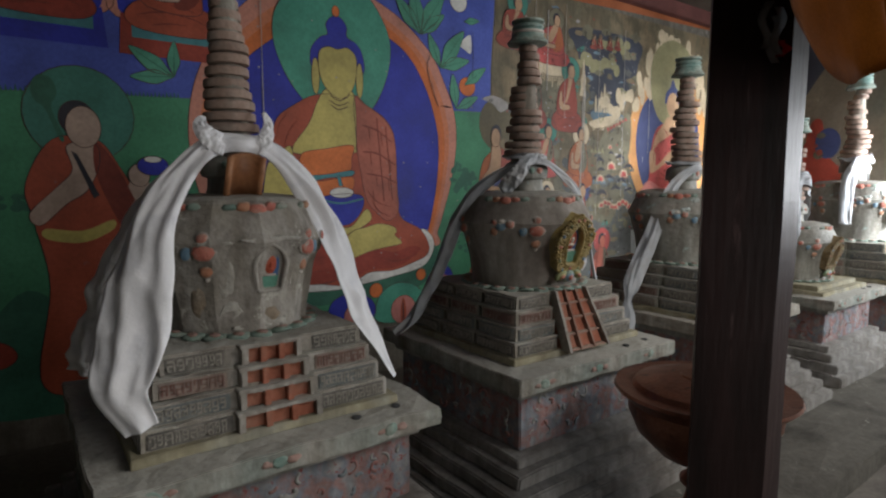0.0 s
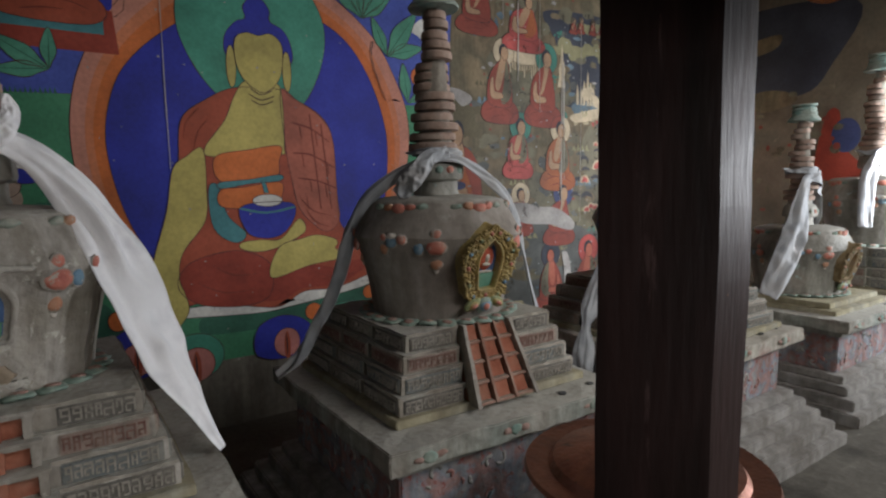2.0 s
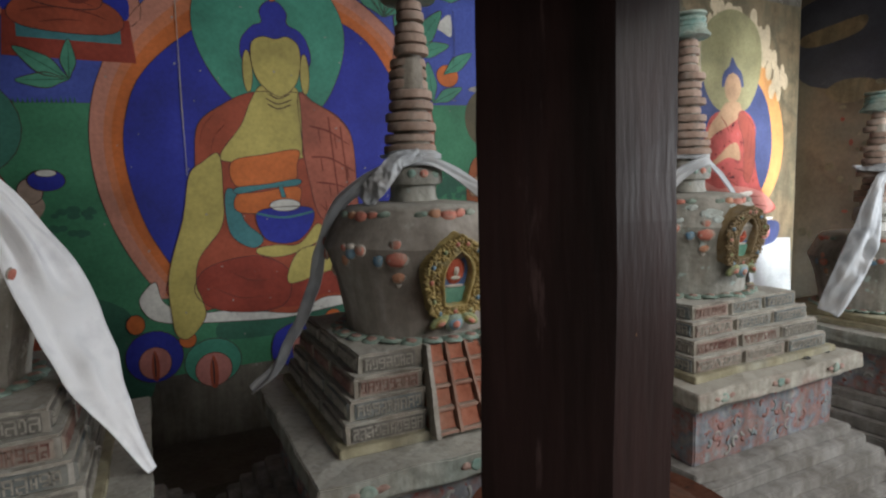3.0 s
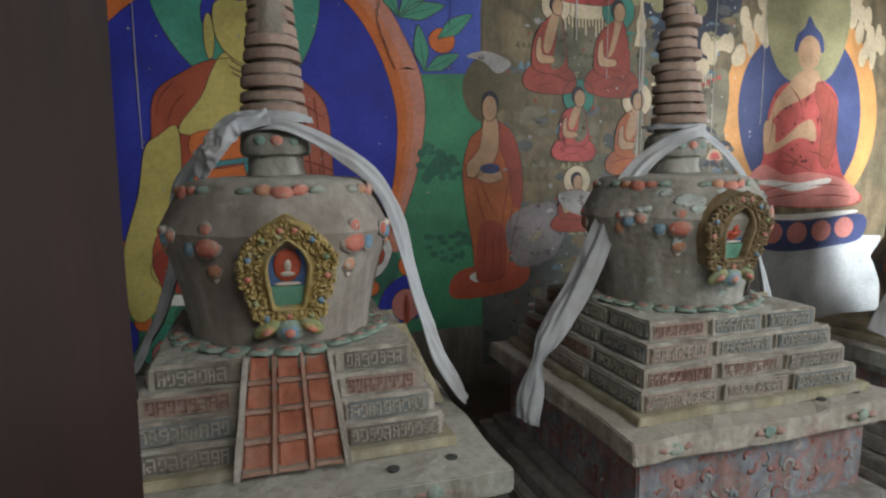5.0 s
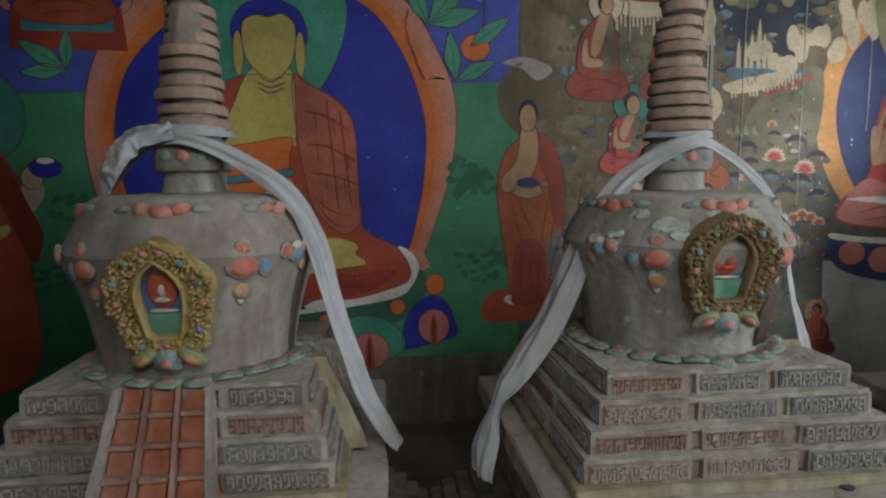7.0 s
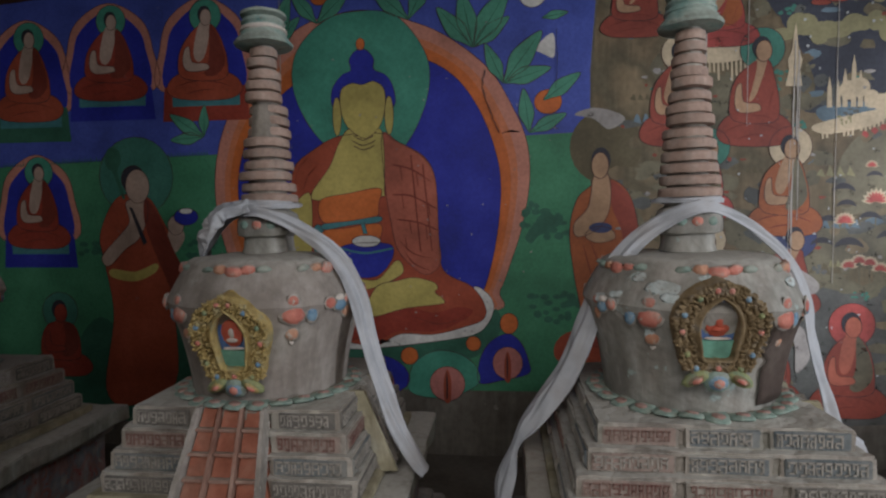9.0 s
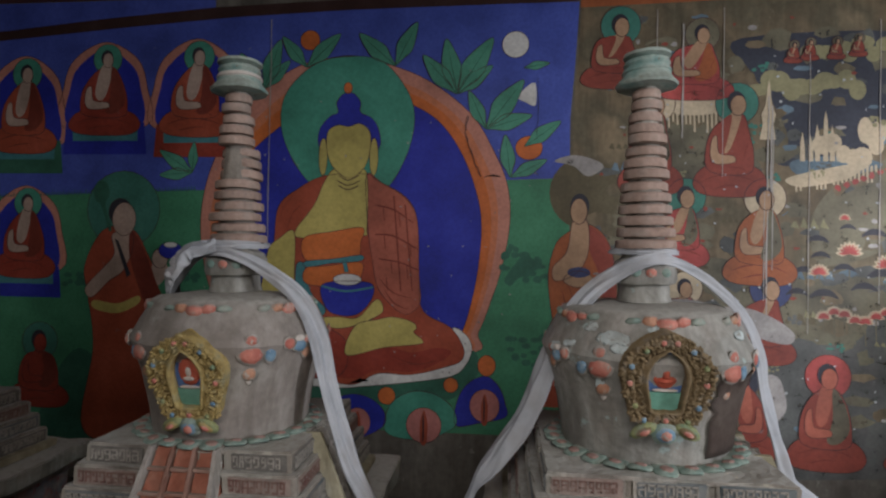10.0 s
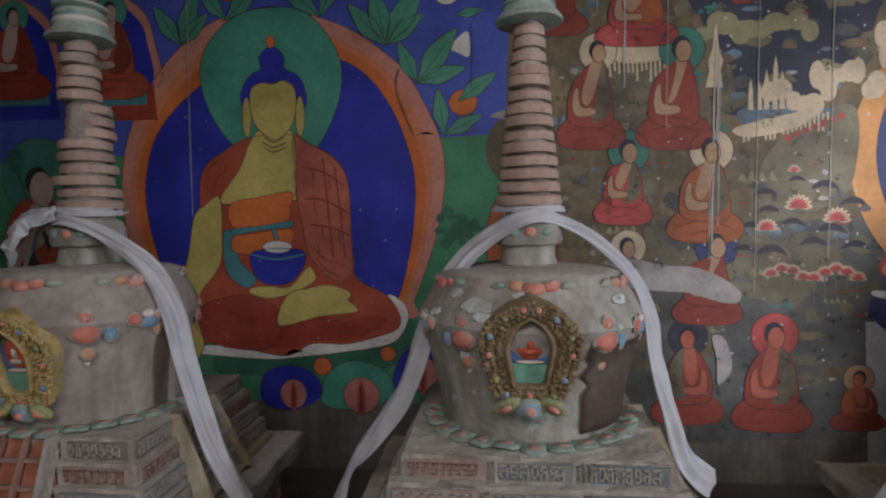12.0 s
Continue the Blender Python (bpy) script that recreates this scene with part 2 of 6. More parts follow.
RED_CLOTH = surface("red_cloth", [(0.30, 0.02, 0.02), (0.40, 0.04, 0.035)], 12, 0.8, 0.2, 60)
BEAM = surface("painted_beam", [(0.10, 0.035, 0.03), (0.16, 0.06, 0.05)], 3, 0.8, 0.3, 40)
ORANGE_CLOTH = surface("orange_cloth", [(0.085, 0.022, 0.001), (0.13, 0.038, 0.002)], 5, 0.95, 0.2, 120, spec=0.05)
COPPER = surface("tarnished_copper", [(0.20, 0.085, 0.06), (0.34, 0.15, 0.10), (0.26, 0.13, 0.095)], 7, 0.36, 0.25, 60, metal=0.9, spec=0.5, wear=(0.12, 0.075, 0.06), wear_at=0.6)
STONE = surface("trodden_earth_and_stone", [(0.062, 0.057, 0.048), (0.115, 0.107, 0.09), (0.085, 0.078, 0.066)], 3, 0.95, 0.6, 30, wear=(0.24, 0.23, 0.20), wear_at=0.62, spec=0.1)
STEP = surface("limewashed_step", [(0.186, 0.180, 0.171), (0.276, 0.266, 0.251), (0.228, 0.214, 0.197)], 4, 0.95, 0.5, 35, wear=(0.22, 0.20, 0.17), wear_at=0.62, spec=0.1, drip=0.6)
FLOOR = surface("earth_floor", [(0.09, 0.08, 0.07), (0.15, 0.135, 0.115), (0.12, 0.11, 0.095)], 2, 0.95, 0.5, 30, spec=0.1)
PLASTER = surface("grey_brown_plaster", [(0.12, 0.11, 0.095), (0.18, 0.165, 0.14), (0.15, 0.14, 0.12)], 2, 0.95, 0.4, 25, wear=(0.30, 0.28, 0.25), wear_at=0.64, spec=0.1, drip=0.5)
CEIL = surface("smoky_ceiling_board", [(0.07, 0.055, 0.045), (0.12, 0.095, 0.075)], 2, 0.9, 0.3, 25, spec=0.1)

# ---------------------------------------------------------------- mesh helpers


def finish(bm, smooth=False):
    bmesh.ops.recalc_face_normals(bm, faces=bm.faces)
    for f in bm.faces:
        f.smooth = smooth
    return bm


def to_mesh(name, bm, material):
    me = bpy.data.meshes.new(name)
    bm.to_mesh(me)
    bm.free()
    me.materials.append(material)
    return me


def part(name, bm, material, parent, label=""):
    ob = new(name, to_mesh(name, bm, material))
    ob.parent = parent
    return tagged(ob, label)


def shared(name, me, parent, m):
    ob = new(name, me)
    ob.parent = parent
    ob.matrix_basis = m
    return ob


def thing(name, label, category, at=(0, 0, 0), group="", kind=""):
    ob = new(name)
    ob.empty_display_size = 0.1
    ob.location = at
    return tagged(ob, label, category, group, kind)


def solid(name, bm, material, label="", category="", kind="", at=(0, 0, 0)):
    ob = new(name, to_mesh(name, bm, material))
    ob.location = at
    return tagged(ob, label, category, "", kind)


def worn(bm, amount=0.004, scale=9.0, seed=0.0):
    """Uneven, hand-made faces: push the points about by a smooth noise."""
    for v in bm.verts:
        at = v.co.copy()
        v.co += noise.noise_vector(at * scale + Vector((seed, seed * 1.7, 3.1))) * amount
        v.co += noise.noise_vector(at * scale * 4.1 + Vector((seed, 5.2, seed))) * amount * 0.55
    return bm


def box(x0, x1, y0, y1, z0, z1, bevel=0.0, cuts=0, bm=None):
    bm = bm or bmesh.new()
    r = bmesh.ops.create_cube(bm, size=1)
    for v in r["verts"]:
        v.co = Vector((x0 + (v.co.x + .5) * (x1 - x0), y0 + (v.co.y + .5) * (y1 - y0), z0 + (v.co.z + .5) * (z1 - z0)))
    edges = list({e for v in r["verts"] for e in v.link_edges})
    if cuts:
        bmesh.ops.subdivide_edges(bm, edges=edges, cuts=cuts, use_grid_fill=True)
    if bevel:
        sharp = [e for e in bm.edges if len(e.link_faces) == 2 and e.calc_face_angle(0) > 0.7]
        bmesh.ops.bevel(bm, geom=sharp, offset=bevel, segments=2, affect='EDGES', clamp_overlap=True)
    return finish(bm)


def prism(poly, z0, z1, bevel=0.0, z_steps=1, taper=0.0):
    """An upright body over a plan."""
    bm = bmesh.new()
    loops = []
    for k in range(z_steps + 1):
        u = k / z_steps
        loops.append([bm.verts.new((x * (1 - taper * u), y * (1 - taper * u), z0 + (z1 - z0) * u)) for x, y in poly])
    n = len(poly)
    for a, b in zip(loops, loops[1:]):
        for i in range(n):
            bm.faces.new((a[i], a[(i + 1) % n], b[(i + 1) % n], b[i]))
    bm.faces.new(loops[0][::-1])
    bm.faces.new(loops[-1])
    if bevel:
        rim = [e for e in bm.edges if len(e.link_faces) == 2 and e.calc_face_angle(0) > 0.7]
        bmesh.ops.bevel(bm, geom=rim, offset=bevel, segments=2, affect='EDGES', clamp_overlap=True)
    return finish(bm)


def lathe(profile, segs=40, smooth=True, wob=0.0, squash=None):
    bm = bmesh.new()
    loops = []
    for r, z in profile:
        ring = []
        for i in range(segs):
            a = 2 * math.pi * i / segs
            k = r
            if squash:
                k = r * squash(a)
            ring.append(bm.verts.new((k * math.cos(a), k * math.sin(a), z)))
        loops.append(ring)
    for a, b in zip(loops, loops[1:]):
        for i in range(segs):
            bm.faces.new((a[i], a[(i + 1) % segs], b[(i + 1) % segs], b[i]))
    bm.faces.new(loops[0][::-1])
    bm.faces.new(loops[-1])
    finish(bm, smooth)
    if smooth:
        for e in bm.edges:
            if len(e.link_faces) == 2 and e.calc_face_angle(0) > 0.6:
                e.smooth = False
    if wob:
        worn(bm, wob, 7)
    return bm


def unit_ball(seg):
    """Points and faces of a unit ball, to be laid into a larger mesh."""
    rings = max(6, seg // 2)
    pts = [(0, 0, -1)]
    for j in range(1, rings):
        a = -math.pi / 2 + math.pi * j / rings
        pts += [(math.cos(a) * math.cos(2 * math.pi * i / seg), math.cos(a) * math.sin(2 * math.pi * i / seg), math.sin(a)) for i in range(seg)]
    pts.append((0, 0, 1))
    faces = [(0, 1 + (i + 1) % seg, 1 + i) for i in range(seg)]
    for j in range(rings - 2):
        a, b = 1 + j * seg, 1 + (j + 1) * seg
        faces += [(a + i, a + (i + 1) % seg, b + (i + 1) % seg, b + i) for i in range(seg)]
    a, top = 1 + (rings - 2) * seg, len(pts) - 1
    faces += [(a + i, a + (i + 1) % seg, top) for i in range(seg)]
    return pts, faces


BALLS = {k: unit_ball(k) for k in (6, 10, 12)}


def blob(rx, ry, rz, bm=None, at=(0, 0, 0), seg=12, turn=0.0):
    bm = bm or bmesh.new()
    m = Matrix.Translation(at) @ Matrix.Rotation(turn, 4, 'Y') @ Matrix.Diagonal((rx, ry, rz, 1))
    pts, faces = BALLS[seg]
    vs = [bm.verts.new(m @ Vector(p)) for p in pts]
    for f in faces:
        bm.faces.new([vs[i] for i in f]).smooth = True
    return bm


def smooth_path(points, steps=8, closed=False):
    pts = [Vector(p) for p in points]
    n = len(pts)
    out = []
    for i in range(n if closed else n - 1):
        if closed:
            a, b, c, d = pts[i - 1], pts[i], pts[(i + 1) % n], pts[(i + 2) % n]
        else:
            a, b, c, d = pts[max(0, i - 1)], pts[i], pts[i + 1], pts[min(n - 1, i + 2)]
        for k in range(steps):
            t = k / steps
            out.append(0.5 * ((2 * b) + (c - a) * t + (2 * a - 5 * b + 4 * c - d) * t * t + (3 * b - a - 3 * c + d) * t ** 3))
    if not closed:
        out.append(pts[-1])
    return out


def tube(points, r, sides=6, bm=None):
    bm = bm or bmesh.new()
    loops = []
    for i, p in enumerate(points):
        d = (points[min(i + 1, len(points) - 1)] - points[max(i - 1, 0)]).normalized()
        s = d.cross(Vector((0.13, 1, 0.07))).normalized()
        u = s.cross(d)
        loops.append([bm.verts.new(p + r * (s * math.cos(2 * math.pi * k / sides) + u * math.sin(2 * math.pi * k / sides))) for k in range(sides)])
    for a, b in zip(loops, loops[1:]):
        for k in range(sides):
            f = bm.faces.new((a[k], a[(k + 1) % sides], b[(k + 1) % sides], b[k]))
            f.smooth = True
    bm.faces.new(loops[0][::-1])
    bm.faces.new(loops[-1])
    return bm
# ---------------------------------------------------------------- the room
WALL_Y, END_X, LEFT_X, FRONT_Y, TOP = 4.03, 7.42, -2.6, -2.8, 3.62
solid("floor", box(LEFT_X, END_X, FRONT_Y, WALL_Y, -0.2, 0, 0, 6), FLOOR, "dark trodden earth floor of the shrine room", "floor", "structure")
solid("wall_north", box(LEFT_X, END_X + 0.3, WALL_Y, WALL_Y + 0.35, -0.2, TOP + 0.3), PLASTER, "thick plastered wall that carries the murals", "wall", "structure")
solid("wall_west", box(LEFT_X - 0.35, LEFT_X, FRONT_Y - 0.35, WALL_Y + 0.35, -0.2, TOP + 0.3), PLASTER, "plain plastered side wall in shade", "wall", "structure")
# south wall; its doorway gap is added and unseen, made for the fill lamp
bm = box(LEFT_X, 0.4, FRONT_Y - 0.35, FRONT_Y, -0.2, TOP + 0.3)
box(1.6, END_X + 0.35, FRONT_Y - 0.35, FRONT_Y, -0.2, TOP + 0.3, bm=bm)
box(0.4, 1.6, FRONT_Y - 0.35, FRONT_Y, 2.15, TOP + 0.3, bm=bm)
box(0.4, 1.6, FRONT_Y - 0.35, FRONT_Y, -0.2, 0.02, bm=bm)
solid("wall_south", bm, PLASTER, "plain plastered wall opposite the murals, with an added unseen opening", "wall", "structure")
# end wall with its window opening
wy0, wy1, wz0, wz1 = -0.42, 0.62, 1.2, 2.3
bm = box(END_X, END_X + 0.35, FRONT_Y, wy0, -0.2, TOP + 0.3)
box(END_X, END_X + 0.35, wy1, WALL_Y, -0.2, TOP + 0.3, bm=bm)
box(END_X, END_X + 0.35, wy0, wy1, -0.2, wz0, bm=bm)
box(END_X, END_X + 0.35, wy0, wy1, wz1, TOP + 0.3, bm=bm)
OLD_BROWN = surface("smoked_old_mural", [(0.10, 0.085, 0.06), (0.17, 0.14, 0.10), (0.13, 0.125, 0.095)], 1.6, 0.75, 0.12, 30, wear=(0.25, 0.21, 0.15), wear_at=0.63)
solid("wall_east", bm, OLD_BROWN, "brown smoke-darkened end wall with faded painting and a window opening", "wall", "structure")
# ceiling; the opening over the aisle is added, out of view, for the fill lamp
bm = box(LEFT_X, END_X, 0.0 - 0.9, WALL_Y, TOP, TOP + 0.2)
box(LEFT_X, END_X, FRONT_Y, -2.2, TOP, TOP + 0.2, bm=bm)
box(LEFT_X, 1.7, -2.2, -0.9, TOP, TOP + 0.2, bm=bm)
box(5.3, END_X, -2.2, -0.9, TOP, TOP + 0.2, bm=bm)
solid("ceiling", bm, CEIL, "smoke-darkened board ceiling with an added opening for fill light", "ceiling", "structure")
solid("ceiling_beam", box(LEFT_X, END_X, WALL_Y - 0.12, WALL_Y - 0.01, 3.47, TOP, 0.01), BEAM, "dark red timber wall plate under the ceiling", "beam", "structure")
solid("platform", worn(box(-1.6, END_X - 0.01, 0.98, 3.1, 0, 0.13, 0.02, 24), 0.012, 3), STONE, "long low platform of stone and beaten earth under the stupas", "platform", "structure")

# pillar with chamfered edges
plan = [(-0.148, 0.045), (-0.022, -0.130), (0.110, -0.120), (0.092, -0.04), (0.065, 0.06), (0.01, 0.11), (-0.08, 0.09)]
pillar = thing("pillar", "dark red-brown timber pillar with chamfered edges", "pillar", (1.837, 0.905, 0))
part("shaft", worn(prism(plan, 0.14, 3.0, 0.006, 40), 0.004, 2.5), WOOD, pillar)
part("base", worn(prism([(x * 1.5, y * 1.5) for x, y in plan], 0, 0.14, 0.015), 0.006), STONE, pillar)
part("knot_scar", blob(0.009, 0.003, 0.026, at=(0.02, -0.126, 1.33), seg=10), ORANGE_WOOD, pillar, "pale scar in the timber")
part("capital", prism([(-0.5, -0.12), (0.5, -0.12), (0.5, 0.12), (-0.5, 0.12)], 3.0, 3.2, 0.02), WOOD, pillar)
solid("roof_beam", box(LEFT_X, END_X, 0.79, 1.05, 3.2, TOP, 0.02), BEAM, "dark painted roof beam over the pillar", "beam", "structure")


# ---------------------------------------------------------------- stupas
def tier_plan(h, groove=0.012, g0=0.36, g1=0.30):
    """A square with a shallow groove each side of its middle panel."""
    side = [(-h, -h), (-h * g0, -h), (-h * g0, -h + groove), (-h * g1, -h + groove), (-h * g1, -h - 0.004), (h * g1, -h - 0.004), (h * g1, -h + groove), (h * g0, -h + groove), (h * g0, -h)]
    out = []
    for k in range(4):
        a = k * math.pi / 2
        ca, sa = round(math.cos(a)), round(math.sin(a))
        out += [(x * ca - y * sa, x * sa + y * ca) for x, y in side]
    return out


def text_panel(parent, x0, x1, z0, z1, m, rng, ink, panel):
    """A raised script panel: a head line and upright strokes, as plain bars."""
    bm = worn(box(x0, x1, -0.005, 0.004, z0, z1, 0.0025, 2), 0.002, 25, x0 + z0)
    bmesh.ops.transform(bm, matrix=m, verts=bm.verts)
    p = part("text_panel", bm, panel, parent)
    bm = bmesh.new()
    h = z1 - z0
    x = x0 + 0.006
    while x < x1 - 0.022:
        w = rng.uniform(0.015, 0.024)
        t = 0.0034
        top, low = z1 - h * 0.16, z0 + h * rng.uniform(0.10, 0.24)
        mid = low + (top - low) * rng.uniform(0.4, 0.6)
        bars = [(x, x + w, top - t, top + t * 0.6), (x + w - t * 1.3, x + w, low, top)]
        shape = rng.randrange(4)
        if shape != 2:
            bars.append((x + t * 0.4, x + t * 1.7, mid if shape else low, top))
        if shape != 1:
            bars.append((x + t * 0.4, x + w - t, mid - t * 0.5, mid + t * 0.6))
        if shape in (1, 3):
            bars.append((x + w * 0.25, x + w, low, low + t * 1.2))
        if shape == 2:
            bars += [(x, x + w * 0.5, low, low + t * 1.2), (x, x + t * 1.2, low, mid)]
        for q in bars:
            box(q[0], q[1], -0.0085, -0.004, q[2], q[3], bm=bm)
        x += w + rng.uniform(0.002, 0.005)
    bmesh.ops.transform(bm, matrix=m, verts=bm.verts)
    part("inscription", bm, ink, p)


def boss(parent, radius, a, z, big=0.037, kind=0):
    """A flower boss on the dome: a round coral body with smaller buds above, below and beside it."""
    def at(da, dz):
        return ((radius(z + dz) + 0.001) * math.cos(a + da), (radius(z + dz) + 0.001) * math.sin(a + da), z + dz)
    out = 1 if a > -math.pi / 2 else -1
    if kind == 0:
        bits = [(0, 0, big, 0.76, CORAL), (0.19 * out, -0.004, big * 0.52, 1.2, BLUE_B), (0, big * 1.22, big * 0.5, 0.95, CORAL), (0, -big * 1.72, big * 0.58, 0.9, ORANGE), (0, -big * 2.3, big * 0.26, 1.4, BONE)]
    else:
        bits = [(0, 0, big * 0.8, 0.8, BLUE_B), (0, big * 0.75, big * 0.62, 0.55, BONE), (-0.13 * out, big * 0.35, big * 0.62, 0.95, CORAL), (0.12 * out, -big * 0.7, big * 0.6, 1.25, ORANGE), (0.10 * out, big * 0.6, big * 0.42, 1.0, CORAL)]
    for da, dz, r, tall, mt in bits:
        # a pale ground of plaster, then the coloured bud on it
        bm = worn(blob(r * 0.16, r * 1.22, r * tall * 1.22, seg=10), r * 0.15, 28, z + a)
        bmesh.ops.transform(bm, matrix=Matrix.Translation(at(da, dz)) @ Matrix.Rotation(a + da, 4, 'Z'), verts=bm.verts)
        bed = part("boss_bed", bm, CLAY_WORN, parent)
        bm = worn(blob(r * 0.42, r, r * tall, seg=12), r * 0.16, 28, z + a)
        bmesh.ops.transform(bm, matrix=Matrix.Translation(at(da, dz)) @ Matrix.Rotation(a + da, 4, 'Z'), verts=bm.verts)
        part("flower_boss", bm, mt, bed)


def emblem(parent, at, lean, z0, z1, half, gilt, rng, curl=46):
    """A pointed niche in a gilded foliage rim that leans out at its top, with a lotus foot."""
    hz = (z1 - z0) / 2
    place = Matrix.Translation((at[0], at[1], (z0 + z1) / 2)) @ Matrix.Rotation(lean, 4, 'X')
    half_line = [(0, 1.10), (0.24, 1.0), (0.52, 0.88), (0.82, 0.64), (1.0, 0.36), (1.03, 0.10), (0.95, -0.28), (0.83, -0.66), (0.74, -0.96), (0.36, -1.02)]
    rim_line = smooth_path([(x, 0, q) for x, q in half_line] + [(0, 0, -1.0)] + [(-x, 0, q) for x, q in half_line[:0:-1]], 4, True)

    def outline(k, u, d=0.0):
        i = u * len(rim_line)
        a, b = rim_line[int(i) % len(rim_line)], rim_line[(int(i) + 1) % len(rim_line)]
        q = a.lerp(b, i - int(i))
        return Vector((k * half * q.x, d, hz * (q.z * (1 - 0.52 * (1 - k)) - 0.10 * (1 - k))))

    def piece(name, bm, material, over, label=""):
        bmesh.ops.transform(bm, matrix=place, verts=bm.verts)
        return part(name, bm, material, over, label)
    n = 64
    bm = bmesh.new()
    rows = []
    for k, d in ((0.98, 0.09), (1.0, 0.0), (0.93, -0.010), (0.62, -0.008), (0.50, -0.010), (0.48, -0.020), (0.43, -0.020), (0.405, -0.012), (0.395, 0.0), (0.395, 0.03)) if curl else ((0.80, 0.03), (0.78, -0.002), (0.66, -0.003), (0.60, 0.0), (0.60, 0.03)):
        rows.append([bm.verts.new(outline(k, i / n, d)) for i in range(n)])
    for a, b in zip(rows, rows[1:]):
        for i in range(n):
            bm.faces.new((a[i], a[(i + 1) % n], b[(i + 1) % n], b[i]))
    finish(bm, True)
    # curling leaves in three wreaths round the opening
    for ring, (k, s) in enumerate(((0.95, 0.0115), (0.79, 0.0110), (0.63, 0.0095))):
        count = int(curl * (0.75, 0.62, 0.5)[ring])
        for i in range(count):
            u = (i + 0.5 * (ring % 2) + rng.uniform(-0.2, 0.2)) / count
            p = outline(k + rng.uniform(-0.02, 0.02), u, -0.010)
            q = outline(k, (u + 0.02) % 1)
            turn = -math.atan2(q.z - p.z, q.x - p.x) + rng.choice((0.6, -0.6, 1.1))
            blob(s * rng.uniform(1.0, 1.5), s * rng.uniform(0.7, 1.1), s * rng.uniform(0.42, 0.6), bm, p, 6, turn)
            blob(s * 0.45, s * 0.8, s * 0.45, bm, p + Vector((s * rng.uniform(-0.8, 0.8), -s * 0.5, s * rng.uniform(-0.8, 0.8))), 6)
    rim = piece("gilded_rim", bm, gilt, parent, "gilded foliage rim of the niche")
    for i in range(13 if curl else 0):
        p = outline(0.83, (i + 0.5) / 13)
        piece("rim_jewel", blob(0.0085, 0.007, 0.009, at=(p.x, -0.018, p.z), seg=10), (CORAL, BLUE_B, GILT_GREEN)[i % 3], rim)

    def plate(k0, lo, hi, d, mt, name):
        bm = bmesh.new()
        pts = []
        for i in range(n):
            q = outline(k0, i / n, d)
            q.z = min(max(q.z, lo * hz), hi * hz)
            pts.append(q)
        f = bm.faces.new([bm.verts.new(q) for q in pts])
        g = bmesh.ops.extrude_face_region(bm, geom=[f])
        bmesh.ops.translate(bm, vec=(0, 0.006, 0), verts=[v for v in g["geom"] if isinstance(v, bmesh.types.BMVert)])
        bmesh.ops.remove_doubles(bm, verts=bm.verts, dist=1e-5)
        return piece(name, finish(bm), mt, rim)
    plate(0.42, -1.2, 1.2, 0.016, NICHE_BLUE, "niche_back")
    piece("niche_red_field", blob(half * 0.30, 0.006, hz * 0.36, at=(0, 0.013, hz * 0.10), seg=12), NICHE_RED, rim)
    piece("niche_ledge", blob(half * 0.31, 0.008, hz * 0.035, at=(0, 0.008, -hz * 0.28), seg=10), BONE, rim)
    plate(0.385, -1.2, -0.33, 0.006, NICHE_GREEN, "niche_green_foot")
    form = worn(blob(half * 0.085, 0.006, hz * 0.13, at=(0, 0.006, hz * 0.12), seg=10), 0.003, 60)
    blob(half * 0.16, 0.006, hz * 0.055, form, (0, 0.006, -hz * 0.06), 10)
    piece("pale_form", form, BONE if curl and gilt is GILT else NICHE_RED, rim)
    for i in (-1, 0, 1) if curl else ():
        z = -hz - (0.030 if i == 0 else 0.022)
        piece("lotus_petal", worn(blob(half * 0.33, 0.015, 0.020 if i else 0.032, at=(i * half * 0.48, -0.020, z), seg=12, turn=0.5 * i), 0.004, 40, i), TEAL_B if i == 0 else GILT_GREEN, rim)
        piece("petal_band", blob(half * 0.24, 0.014, 0.014 if i else 0.024, at=(i * half * 0.48, -0.026, z), seg=10, turn=0.5 * i), BLUE_B if i == 0 else gilt, rim)
        piece("petal_core", blob(half * 0.14, 0.014, 0.009 if i else 0.016, at=(i * half * 0.48, -0.031, z), seg=10, turn=0.5 * i), CORAL, rim)
    return rim


